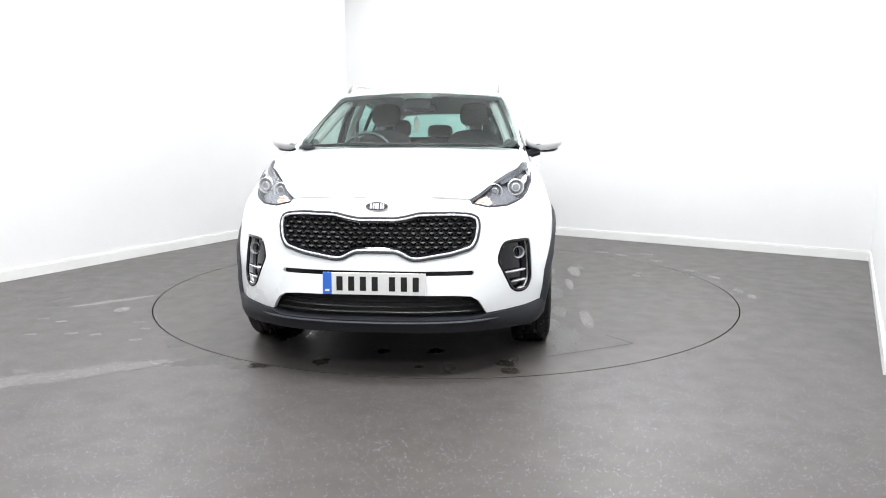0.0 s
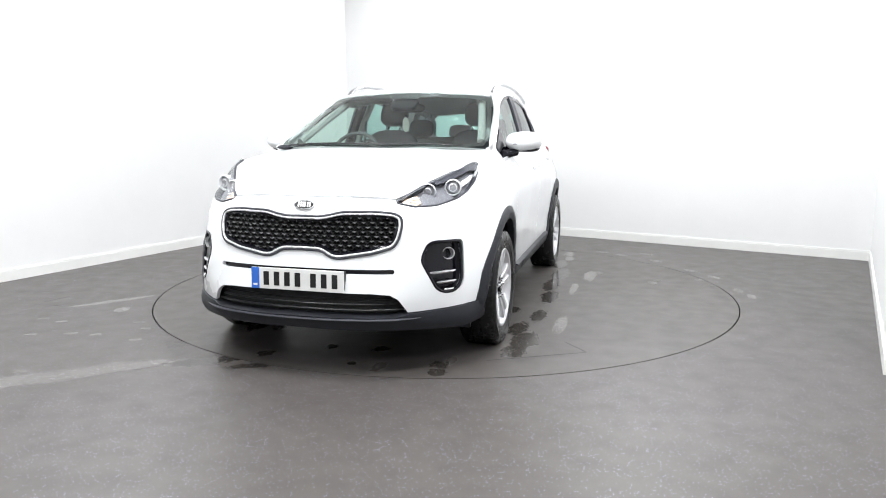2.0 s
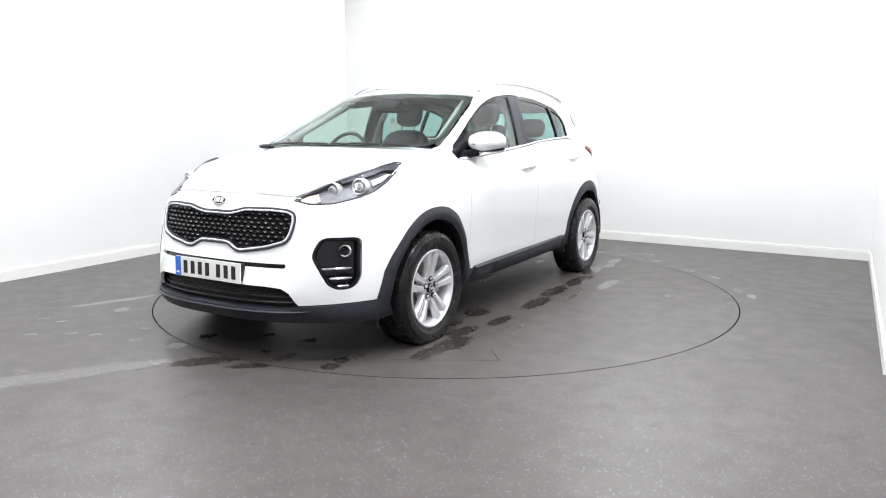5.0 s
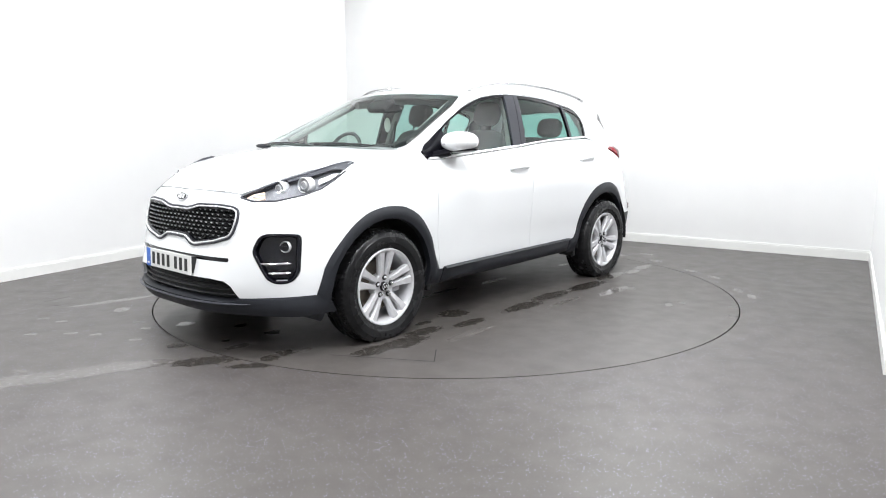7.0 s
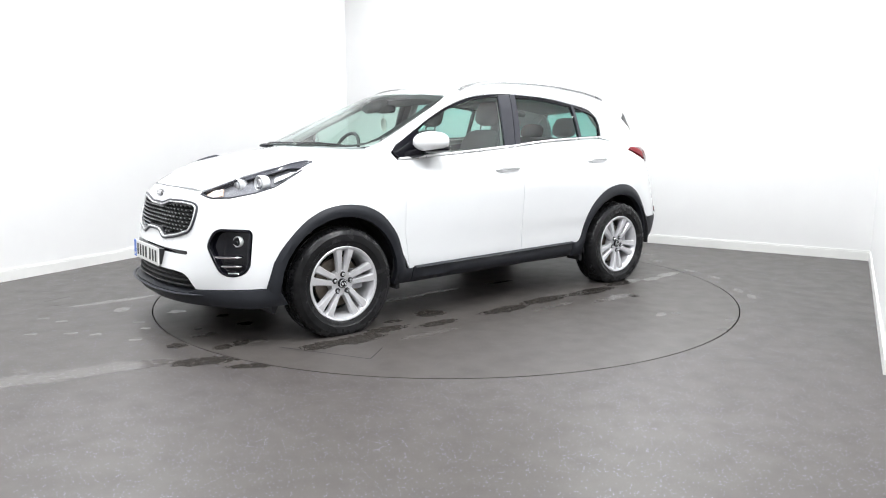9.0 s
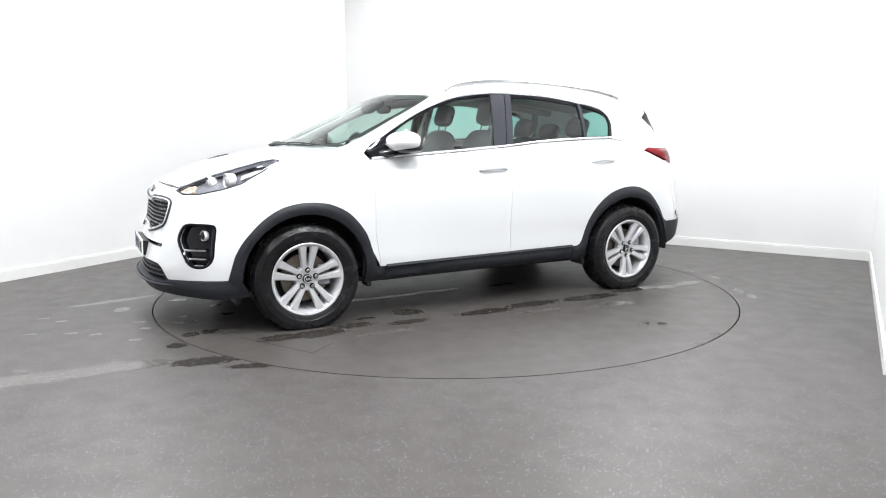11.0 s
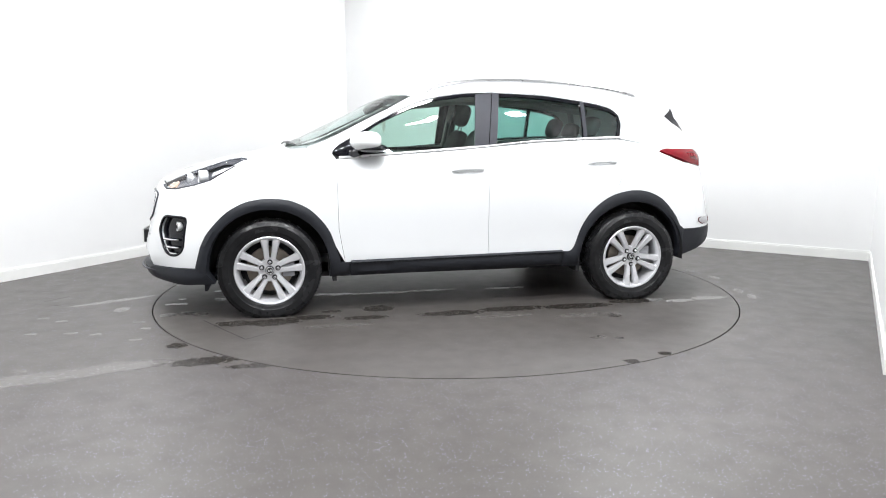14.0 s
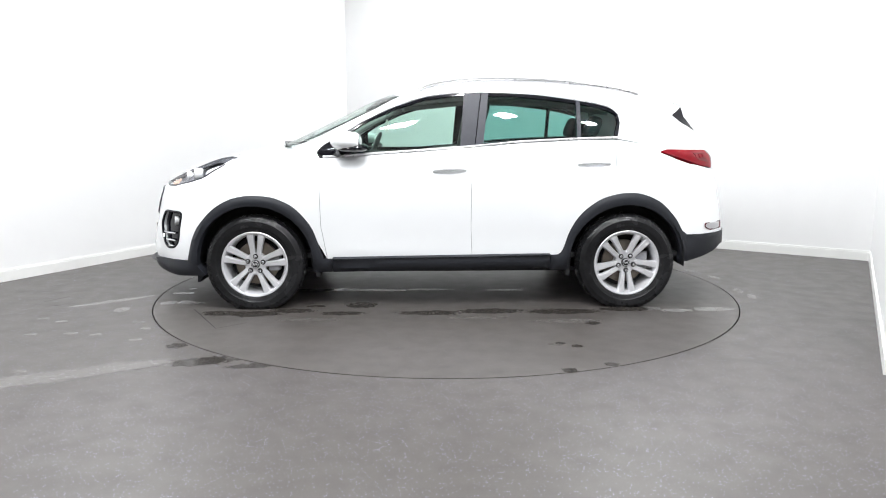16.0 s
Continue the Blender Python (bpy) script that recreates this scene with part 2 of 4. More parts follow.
    bm.faces.new(rings[0]), bm.faces.new(rings[-1][::-1])
    return bm


def bm_blob(center, size, m=Matrix(), power=2.5, seg=20, rings=12, bm=None):
    """A rounded cushion: a superellipsoid."""
    bm = bm or bmesh.new()

    def sp(v):
        return math.copysign(abs(v) ** (2 / power), v)
    grid = []
    for i in range(rings + 1):
        a = math.pi * (i / rings - 0.5)
        row = []
        for k in range(seg):
            b = 2 * math.pi * k / seg
            row.append(bm.verts.new(Matrix.Translation(center) @ m @ Vector((size[0] / 2 * sp(math.cos(a)) * sp(math.cos(b)), size[1] / 2 * sp(math.cos(a)) * sp(math.sin(b)), size[2] / 2 * sp(math.sin(a))))))
        grid.append(row)
    for r0, r1 in zip(grid, grid[1:]):
        for k in range(seg):
            bm.faces.new((r0[k], r0[(k + 1) % seg], r1[(k + 1) % seg], r1[k]))
    bmesh.ops.remove_doubles(bm, verts=bm.verts, dist=1e-5)
    return bm


def mirror_bm(bm):
    """A copy turned over to the car's other side."""
    other = bm.copy()
    for v in other.verts:
        v.co.y = -v.co.y
    bmesh.ops.reverse_faces(other, faces=other.faces)
    return other


# ---- the room ----
ROOM = [(-1.47, 4.96), (4.232, 1.221), (2.30, -2.19), (4.6, -4.2), (4.6, -9.0), (-6.0, -9.0), (-6.0, -4.4)]
# The return, side, behind and far-side walls are unseen, added to close the room.
WALL_NAMES = ["wall_back", "wall_right", "wall_return", "wall_side", "wall_behind", "wall_far_side", "wall_left"]


def ring_holed_floor():
    """The floor around the turntable's pit, out past the walls."""
    bm = bmesh.new()
    n = 160
    rad = (TABLE_R + 0.009, 2.9, 12.0)
    rows = [[bm.verts.new((r * math.cos(2 * math.pi * k / n), r * math.sin(2 * math.pi * k / n), 0)) for k in range(n)] for r in rad]
    low = [bm.verts.new((v.co.x, v.co.y, -0.12)) for v in rows[0]]
    for k in range(n):
        j = (k + 1) % n
        for a, b in zip(rows, rows[1:]):
            bm.faces.new((a[k], b[k], b[j], a[j]))
        bm.faces.new((low[k], rows[0][k], rows[0][j], low[j]))
    bm.faces.new(low)
    return bm


floor = tagged(add_mesh("floor", ring_holed_floor(), M_FLOOR, smooth=False), "grey-brown speckled vinyl studio floor with scuffs and water marks", "floor", kind="structure")


def wall(name, a, b, h=CEILING, thick=0.12):
    """A wall whose room face runs from a to b, with the room on its right."""
    a, b = Vector((*a, 0)), Vector((*b, 0))
    d = (b - a).normalized()
    out = Vector((-d.y, d.x, 0))
    a2, b2 = a - d * 0.0, b + d * 0.0
    w = add_mesh(name, bm_prism([tuple(p.xy) for p in (a2, b2, b2 + out * thick, a2 + out * thick)], -0.1, h), M_WALL, smooth=False)
    tagged(w, "plain white painted studio wall", "wall", kind="structure")
    s = add_mesh("baseboard", bm_prism([tuple(p.xy) for p in (a2 - out * 0.015, b2 - out * 0.015, b2 - out * 0.0005, a2 - out * 0.0005)], 0.0, 0.085), M_TRIM, w, smooth=False)
    bm = bm_prism([tuple(p.xy) for p in (a2 - out * 0.010, b2 - out * 0.010, b2 - out * 0.0005, a2 - out * 0.0005)], 0.085, 0.10)
    cap = add_mesh("baseboard_cap", bm, M_TRIM, w, smooth=False)
    return w


for nm, a, b in zip(WALL_NAMES, ROOM, ROOM[1:] + ROOM[:1]):
    wall(nm, a, b)
ceil = tagged(add_mesh("ceiling", bm_prism([(-7, -10), (6, -10), (6, 6), (-7, 6)], CEILING, CEILING + 0.1), M_CEIL, smooth=False), "plain unseen studio ceiling above the turntable, pale to bounce light", "ceiling", kind="structure")

first = None
for px, py in PANELS:
    turn = pose(px, py, CEILING, 0, 0, 58)
    if first is None:
        first = empty("ceiling_light")
        tagged(first, "square lit ceiling panel with white frame", "ceiling light", "ceiling lights")
        bm = bmesh.new()
        for lo, hi in (((-0.145, -0.145, -0.03), (0.145, -0.125, -0.002)), ((-0.145, 0.125, -0.03), (0.145, 0.145, -0.002)), ((-0.145, -0.125, -0.03), (-0.125, 0.125, -0.002)), ((0.125, -0.125, -0.03), (0.145, 0.125, -0.002))):
            bm_box(lo, hi, bm=bm)
        part("frame", bm, M_FRAME, first, smooth=False)
        part("diffuser", bm_box((-0.125, -0.125, -0.018), (0.125, 0.125, -0.004)), M_LIGHT, first, smooth=False)
        first.matrix_basis = turn
    else:
        copy_thing(first, turn)
    lamp = bpy.data.lights.new("panel_light", "AREA")
    lamp.shape, lamp.size, lamp.energy, lamp.color = "SQUARE", 0.24, PANEL_WATTS, (0.955, 0.978, 1.0)
    lo = new("panel_light", lamp)
    lo.matrix_world = pose(px, py, CEILING - 0.035, 0, 0, 58)

# ---- the turntable ----
table = empty("turntable")
bm = bmesh.new()
n = 160
top = [bm.verts.new((TABLE_R * math.cos(2 * math.pi * k / n), TABLE_R * math.sin(2 * math.pi * k / n), 0)) for k in range(n)]
bot = [bm.verts.new((v.co.x, v.co.y, -0.09)) for v in top]
bm.faces.new(top)
for k in range(n):
    bm.faces.new((bot[k], bot[(k + 1) % n], top[(k + 1) % n], top[k]))
part("deck", bm, M_TABLE, table, smooth=False)
tagged(table, "round vinyl-topped vehicle turntable flush with the floor", "turntable")


def strip(a, b, w, z=0.003):
    a, b = Vector((*a, z)), Vector((*b, z))
    s = (b - a).normalized().cross(Vector((0, 0, 1))) * w / 2
    bm = bmesh.new()
    bm.faces.new([bm.verts.new(p) for p in (a - s, b - s, b + s, a + s)])
    return bm
# plan outline of the lower body at several heights: x at five widths of the nose, half-width at seven lengths, tail
LEVELS = (0.20, 0.36, 0.50, 0.62, 0.80, 0.90, 1.00, 1.09, 1.16)
NOSE = ((2.20, 2.19, 2.12, 1.99, 1.84), (2.265, 2.25, 2.18, 2.02, 1.86), (2.235, 2.225, 2.165, 2.02, 1.85), (2.20, 2.19, 2.14, 2.00, 1.82),
        (2.165, 2.16, 2.10, 1.95, 1.74), (2.125, 2.115, 2.03, 1.87, 1.66), (2.00, 1.97, 1.90, 1.81, 1.71), (1.80, 1.79, 1.76, 1.71, 1.665), (1.60, 1.59, 1.57, 1.55, 1.53))
NOSE_Y = ((0.0, 0.26, 0.50, 0.70, 0.82),) * 5 + ((0.0, 0.26, 0.50, 0.70, 0.815), (0.0, 0.26, 0.46, 0.62, 0.715), (0.0, 0.20, 0.36, 0.52, 0.63), (0.0, 0.20, 0.36, 0.50, 0.60))
SIDE_X = (1.335, 0.8, 0.0, -0.8, -1.335, -1.65)
WING = ((1.62, 0.84), (1.66, 0.908), (1.66, 0.914), (1.66, 0.912), (1.62, 0.900), (1.56, 0.868), (1.60, 0.785), (1.56, 0.725), (1.45, 0.66))
SIDE = ((0.85, 0.80, 0.80, 0.80, 0.83, 0.80), (0.905, 0.87, 0.862, 0.862, 0.882, 0.845), (0.918, 0.880, 0.872, 0.872, 0.89, 0.855),
        (0.925, 0.888, 0.884, 0.884, 0.90, 0.86), (0.922, 0.898, 0.897, 0.895, 0.895, 0.855), (0.893, 0.895, 0.898, 0.893, 0.88, 0.845),
        (0.85, 0.865, 0.870, 0.862, 0.838, 0.81), (0.778, 0.80, 0.806, 0.80, 0.785, 0.765), (0.735, 0.765, 0.765, 0.755, 0.725, 0.715))
TAIL = ((0.72, -1.90, -2.10, -2.14), (0.76, -1.95, -2.17, -2.22), (0.775, -1.97, -2.18, -2.24), (0.775, -1.96, -2.165, -2.22), (0.755, -1.93, -2.13, -2.18),
        (0.74, -1.92, -2.11, -2.16), (0.715, -1.89, -2.08, -2.13), (0.69, -1.86, -2.04, -2.09), (0.66, -1.83, -2.0, -2.05))


def catmull(P, n):
    """Points of a smooth curve through P, n to a span."""
    P = np.asarray(P, float)
    Q = np.vstack([2 * P[0] - P[1], P, 2 * P[-1] - P[-2]])
    out = []
    for i in range(1, len(Q) - 2):
        for t in np.linspace(0, 1, n, endpoint=False):
            a, b, c, d = Q[i - 1:i + 3]
            out.append(0.5 * (2 * b + (c - a) * t + (2 * a - 5 * b + 4 * c - d) * t * t + (3 * b - a - 3 * c + d) * t ** 3))
    return np.array(out + [P[-1]])


def hull_grid():
    """The lower body's left half as a grid of points: rows are heights, columns run from the nose to the tail."""
    rows = []
    for z, nose, nose_y, wing_, side, tail in zip(LEVELS, NOSE, NOSE_Y, WING, SIDE, TAIL):
        plan = list(zip(nose, nose_y)) + [wing_] + list(zip(SIDE_X, side)) + [(tail[1], tail[0]), (tail[2], 0.5), (tail[3], 0.0)]
        mirror = [(plan[1][0], -plan[1][1])]
        c = catmull(mirror + plan + [(tail[2], -0.5)], 8)[8:-8]
        rows.append(np.column_stack([c, np.full(len(c), z)]))
    rows = np.array(rows)
    return np.array([catmull(rows[:, j], 5) for j in range(rows.shape[1])]).transpose(1, 0, 2)


# upper body: length, belt, window top, screen or roof edge (half-width and height each), centre height
UPPER = ((1.25, .74, 1.10, .70, 1.13, .50, 1.152, 1.16), (1.076, .75, 1.11, .735, 1.14, .715, 1.167, 1.236), (.90, .768, 1.11, .745, 1.146, .69, 1.247, 1.322),
         (.739, .772, 1.11, .725, 1.236, .664, 1.321, 1.40), (.533, .773, 1.11, .695, 1.356, .63, 1.415, 1.505), (.304, .771, 1.12, .66, 1.452, .593, 1.52, 1.58),
         (.125, .769, 1.13, .645, 1.508, .575, 1.562, 1.603), (-.08, .765, 1.14, .636, 1.536, .56, 1.588, 1.62), (-.29, .76, 1.155, .63, 1.545, .555, 1.598, 1.632),
         (-.69, .748, 1.18, .622, 1.529, .55, 1.592, 1.635), (-1.10, .728, 1.20, .612, 1.474, .54, 1.562, 1.612), (-1.30, .708, 1.21, .60, 1.44, .53, 1.54, 1.592),
         (-1.6, .690, 1.16, .575, 1.41, .51, 1.50, 1.548), (-1.80, .66, 1.12, .55, 1.36, .49, 1.455, 1.50), (-1.9, .65, 1.10, .55, 1.25, .46, 1.33, 1.37), (-2.02, .63, 1.08, .55, 1.12, .42, 1.17, 1.19))


def upper_grid():
    """The cabin's left half: rows run along the car, columns from the belt to the centre line."""
    rows = []
    for x, yb, zb, yd, zd, yw, zw, zc in UPPER:
        sec = [(x, yb + 0.012, zb - 0.07), (x, yb, zb), (x, (yb + yd) / 2 + 0.010, (zb + zd) / 2), (x, yd, zd), (x, yw, zw), (x, yw * 0.5, zw + (zc - zw) * 0.78), (x, 0, zc)]
        rows.append(catmull(sec, 5))
    rows = np.array(rows)
    return np.array([catmull(rows[:, j], 4) for j in range(rows.shape[1])]).transpose(1, 0, 2)


def bonnet_z(x, y):
    """The bonnet's height."""
    xs = (0.9, 1.05, 1.2, 1.48, 1.70, 1.865, 1.965, 2.04, 2.10, 2.12)
    zc = np.interp(x, xs, (1.195, 1.186, 1.162, 1.112, 1.063, 1.02, 0.988, 0.957, 0.924, 0.905))
    ye = np.interp(x, xs, (0.765, 0.77, 0.775, 0.768, 0.667, 0.57, 0.52, 0.475, 0.46, 0.46))
    ze = np.interp(x, xs, (1.148, 1.134, 1.112, 1.079, 1.04, 0.985, 0.941, 0.905, 0.89, 0.875))
    return float(zc - (zc - ze) * min(1.2, abs(y) / ye) ** 2.4)


def grids_tree(grids):
    V, F = [], []
    for g in grids:
        for s in (1, -1):
            base, (r, c, _) = len(V), g.shape
            V += [Vector((p[0], p[1] * s, p[2])) for p in g.reshape(-1, 3)]
            for i in range(r - 1):
                for j in range(c - 1):
                    a = base + i * c + j
                    F.append((a, a + 1, a + c + 1, a + c))
    return BVHTree.FromPolygons(V, F)


def bonnet_grid():
    return np.array([[(x, y, bonnet_z(x, y)) for y in np.linspace(0, 0.80, 18)] for x in np.linspace(2.12, 0.95, 40)])


HULL, CABIN = hull_grid(), upper_grid()
TREE_HULL, TREE_CABIN, TREE_BODY, TREE_TOP = grids_tree([HULL]), grids_tree([CABIN]), grids_tree([HULL, CABIN]), grids_tree([bonnet_grid()])


def shoot(tree, o, d):
    p, nrm, _, _ = tree.ray_cast(Vector(o), Vector(d).normalized())
    if p is None:
        p, nrm, _, _ = tree.find_nearest(Vector(o) + Vector(d).normalized() * 1.15)
    if nrm.dot(Vector(d)) > 0:
        nrm = -nrm
    return p, nrm


def on_side(u, v):
    return shoot(TREE_BODY, (u, 2, v), (0, -1, 0))


def on_hull(u, v):
    return shoot(TREE_HULL, (u, 2, v), (0, -1, 0))


def on_cabin(u, v):
    return shoot(TREE_CABIN, (u, 2, v), (0, -1, 0))


def on_grid(u, v):
    """u: length along the car, v: 1 belt, 3 window top, 4 screen or roof edge, 6 centre line."""
    def at(x, w):
        j = min(max(w * 5, 0), CABIN.shape[1] - 1.001)
        k = int(j)
        col = CABIN[:, k] * (1 - j + k) + CABIN[:, k + 1] * (j - k)
        return Vector([float(np.interp(-x, -col[:, 0], col[:, i])) for i in range(3)])
    p = at(u, v)
    nrm = (at(u + 0.02, v) - at(u - 0.02, v)).cross(at(u, v + 0.1) - at(u, v - 0.1)).normalized()
    if nrm.y < 0 or (abs(nrm.y) < 0.05 and nrm.z < 0):
        nrm = -nrm
    return p, nrm


def on_front(u, v):
    return shoot(TREE_HULL, (4, u, v), (-1, 0, 0))


def on_round(u, v):
    """u: degrees round the upright axis at x = 1, v: height."""
    a = radians(u)
    return shoot(TREE_HULL, (1 + 3 * math.cos(a), 3 * math.sin(a), v), (-math.cos(a), -math.sin(a), 0))


def on_tail(u, v):
    a = radians(u)
    return shoot(TREE_HULL, (-1 - 3 * math.cos(a), 3 * math.sin(a), v), (math.cos(a), -math.sin(a), 0))


def on_roof(u, v):
    return shoot(TREE_CABIN, (u, v, 3), (0, 0, -1))


def on_bonnet(u, v):
    return shoot(TREE_TOP, (u, v, 3), (0, 0, -1))


def inside(poly, x, y):
    c = False
    for i in range(len(poly)):
        (x0, y0), (x1, y1) = poly[i - 1], poly[i]
        if (y0 > y) != (y1 > y) and x < (x1 - x0) * (y - y0) / (y1 - y0) + x0:
            c = not c
    return c


def dense(poly, step):
    out = []
    for i in range(len(poly)):
        a, b = Vector(poly[i]), Vector(poly[(i + 1) % len(poly)])
        k = max(1, int((b - a).length / step + 0.5))
        out += [tuple(a.lerp(b, j / k)) for j in range(k)]
    return out


def edge_distance(poly, x, y):
    P = np.array(poly)
    A, B = P, np.roll(P, -1, 0)
    d = B - A
    t = np.clip(((x - A[:, 0]) * d[:, 0] + (y - A[:, 1]) * d[:, 1]) / np.maximum((d ** 2).sum(1), 1e-12), 0, 1)
    q = A + d * t[:, None]
    return np.hypot(q[:, 0] - x, q[:, 1] - y).min()


def rounded(poly, r, n=4):
    """The polygon with its corners rounded off."""
    out = []
    for i in range(len(poly)):
        p, a, b = Vector(poly[i]), Vector(poly[i - 1]), Vector(poly[(i + 1) % len(poly)])
        ra, rb = min(r, (a - p).length * 0.45), min(r, (b - p).length * 0.45)
        s, e = p + (a - p).normalized() * ra, p + (b - p).normalized() * rb
        out += [tuple(s * (1 - t) ** 2 + p * 2 * t * (1 - t) + e * t * t) for t in np.linspace(0, 1, n)]
    return out


def shrunk(poly, d):
    """The polygon moved inwards by d."""
    area = sum(poly[i - 1][0] * poly[i][1] - poly[i][0] * poly[i - 1][1] for i in range(len(poly)))
    s = 1 if area > 0 else -1
    out = []
    for i in range(len(poly)):
        a, p, b = Vector(poly[i - 1]), Vector(poly[i]), Vector(poly[(i + 1) % len(poly)])
        d0, d1 = (p - a).normalized(), (b - p).normalized()
        n0, n1 = Vector((-d0.y, d0.x)) * s, Vector((-d1.y, d1.x)) * s
        nn = n0 + n1
        nn = nn / max(0.5, nn.length_squared / 2)
        out.append(tuple(p + nn * d))
    return out


def patch(outline, surf, step=0.04, off=0.0, depth=0.012, holes=(), hole_depth=None, scale=1.0, crown=0.0):
    """A panel over the outline, laid on the body and folded in at its edges. scale: outline units to a step across."""
    pol = dense(outline, step * scale) if scale == 1.0 else [tuple((p[0] * scale, p[1])) for p in dense([(q[0] / scale, q[1]) for q in outline], step)]
    hs = [dense(h, step * 0.7) if scale == 1.0 else [tuple((p[0] * scale, p[1])) for p in dense([(q[0] / scale, q[1]) for q in h], step * 0.7)] for h in holes]
    flat = [(p[0] / scale, p[1]) for p in pol]
    fh = [[(p[0] / scale, p[1]) for p in h] for h in hs]
    co = [Vector(p) for p in flat]
    edges = [(i, (i + 1) % len(flat)) for i in range(len(flat))]
    for h in fh:
        base = len(co)
        co += [Vector(p) for p in h]
        edges += [(base + i, base + (i + 1) % len(h)) for i in range(len(h))]
    xs, ys = [p[0] for p in flat], [p[1] for p in flat]
    row = 0
    y = min(ys)
    while y < max(ys):
        x = min(xs) + (step / 2 if row % 2 else 0)
        while x < max(xs):
            if inside(flat, x, y) and not any(inside(h, x, y) for h in fh) and min(edge_distance(q, x, y) for q in [flat] + fh) > step * 0.45:
                co.append(Vector((x, y)))
            x += step
        y += step * 0.87
        row += 1
    V, _, F, _, _, _ = delaunay_2d_cdt(co, edges, [], 0, 1e-5)
    bm = bmesh.new()
    vs, ns = [], []
    for v in V:
        p, nrm = surf(v.x * scale, v.y)
        lift = off
        if crown:
            lift += crown * min(1.0, min(edge_distance(q, v.x, v.y) for q in [flat] + fh) / 0.03)
        vs.append(bm.verts.new(p + nrm * lift))
        ns.append(nrm)
    for f in F:
        c = sum((V[i] for i in f), Vector((0, 0))) / len(f)
        if inside(flat, c.x, c.y) and not any(inside(h, c.x, c.y) for h in fh):
            a, b, c3 = [vs[i] for i in f[:3]]
            nn = (b.co - a.co).cross(c3.co - a.co)
            try:
                bm.faces.new([vs[i] for i in (f if nn.dot(ns[f[0]]) > 0 else f[::-1])])
            except ValueError:
                pass
    bm.verts.index_update()
    nmap = {v: n_ for v, n_ in zip(vs, ns)}
    if depth:
        rim = [e for e in bm.edges if len(e.link_faces) == 1]
        low = {}
        for e in rim:
            for v in e.verts:
                if v not in low:
                    low[v] = bm.verts.new(v.co - nmap[v] * (hole_depth if hole_depth and any(edge_distance(h, *V[vs.index(v)]) < 1e-3 for h in fh) else depth))
        for e in rim:
            lp = e.link_loops[0]
            a, b = lp.vert, lp.link_loop_next.vert
            bm.faces.new((b, a, low[a], low[b]))
    for v in [v for v in bm.verts if not v.link_faces]:
        bm.verts.remove(v)
    return bm


def ribbon(pts, surf, width, off=0.004, depth=0.006):
    """A narrow strip laid on the body along a line, with its edges folded in."""
    P = [Vector(p) for p in pts]
    bm = bmesh.new()
    rows = []
    for i, p in enumerate(P):
        d = (P[min(i + 1, len(P) - 1)] - P[max(i - 1, 0)]).normalized()
        s = Vector((-d.y, d.x)) * width / 2
        (a, na), (b, nb) = surf(*(p - s)), surf(*(p + s))
        c, nc = (a + b) / 2, (na + nb) / 2
        rows.append([bm.verts.new(q) for q in (a - na * depth, a + na * off, c + nc * off * 1.5, b + nb * off, b - nb * depth)])
    for r0, r1 in zip(rows, rows[1:]):
        for k in range(4):
            bm.faces.new((r0[k], r1[k], r1[k + 1], r0[k + 1]))
    bm.faces.new(rows[0]), bm.faces.new(rows[-1][::-1])
    return bm


# ---- the car ----
car = empty("car")
tagged(car, "clean white compact SUV with black plastic wheel-arch cladding on a turntable", "car")


def both(name, bm, material, parents=(None, None), label=""):
    """A part and its twin on the other side."""
    twin = mirror_bm(bm)
    a = part(name, bm, material, parents[0] or car, label, smooth="keep")
    b = part(name, twin, material, parents[1] or car, label, smooth="keep")
    return a, b


def mirrored(poly):
    """A closed symmetric outline from its left half, listed from the top centre to the bottom centre."""
    return list(poly) + [(-u, v) for u, v in poly[::-1] if u > 1e-6]


def mirrored_v(poly):
    """The same for outlines whose second number runs across the car."""
    return list(poly) + [(u, -v) for u, v in poly[::-1] if v > 1e-6]


def deg(x, y):
    return math.degrees(math.atan2(y, x - 1))


ARCH_F = [(1.821, .375), (1.779, .501), (1.726, .597), (1.620, .714), (1.511, .783), (1.420, .810), (1.333, .819), (1.245, .814), (1.158, .794), (1.043, .731), (.935, .605), (.885, .480), (.851, .367)]
ARCH_R = [(-.850, .387), (-.880, .440), (-.924, .570), (-1.0, .686), (-1.118, .779), (-1.234, .820), (-1.34, .832), (-1.447, .818), (-1.573, .760), (-1.685, .651), (-1.745, .555), (-1.785, .525)]
ARCH_F = [ARCH_F[0]] + [tuple(p) for p in catmull(ARCH_F[1:-1], 4)] + [ARCH_F[-1]]
ARCH_R = [tuple(p) for p in catmull(ARCH_R[:-1], 4)] + [ARCH_R[-1]]
DLO_TOP = [(.884, 1.132), (.850, 1.164), (.742, 1.226), (.640, 1.288), (.533, 1.349), (.329, 1.444), (.125, 1.508), (-.078, 1.536), (-.289, 1.545), (-.485, 1.545), (-.689, 1.529), (-.894, 1.506), (-1.101, 1.474), (-1.246, 1.438), (-1.301, 1.398), (-1.312, 1.337), (-1.284, 1.222)]
DLO_BOT = [(-.993, 1.212), (-.562, 1.190), (-.241, 1.160), (.15, 1.130), (.531, 1.104), (.75, 1.088), (.815, 1.086), (.860, 1.100), (.882, 1.117)]

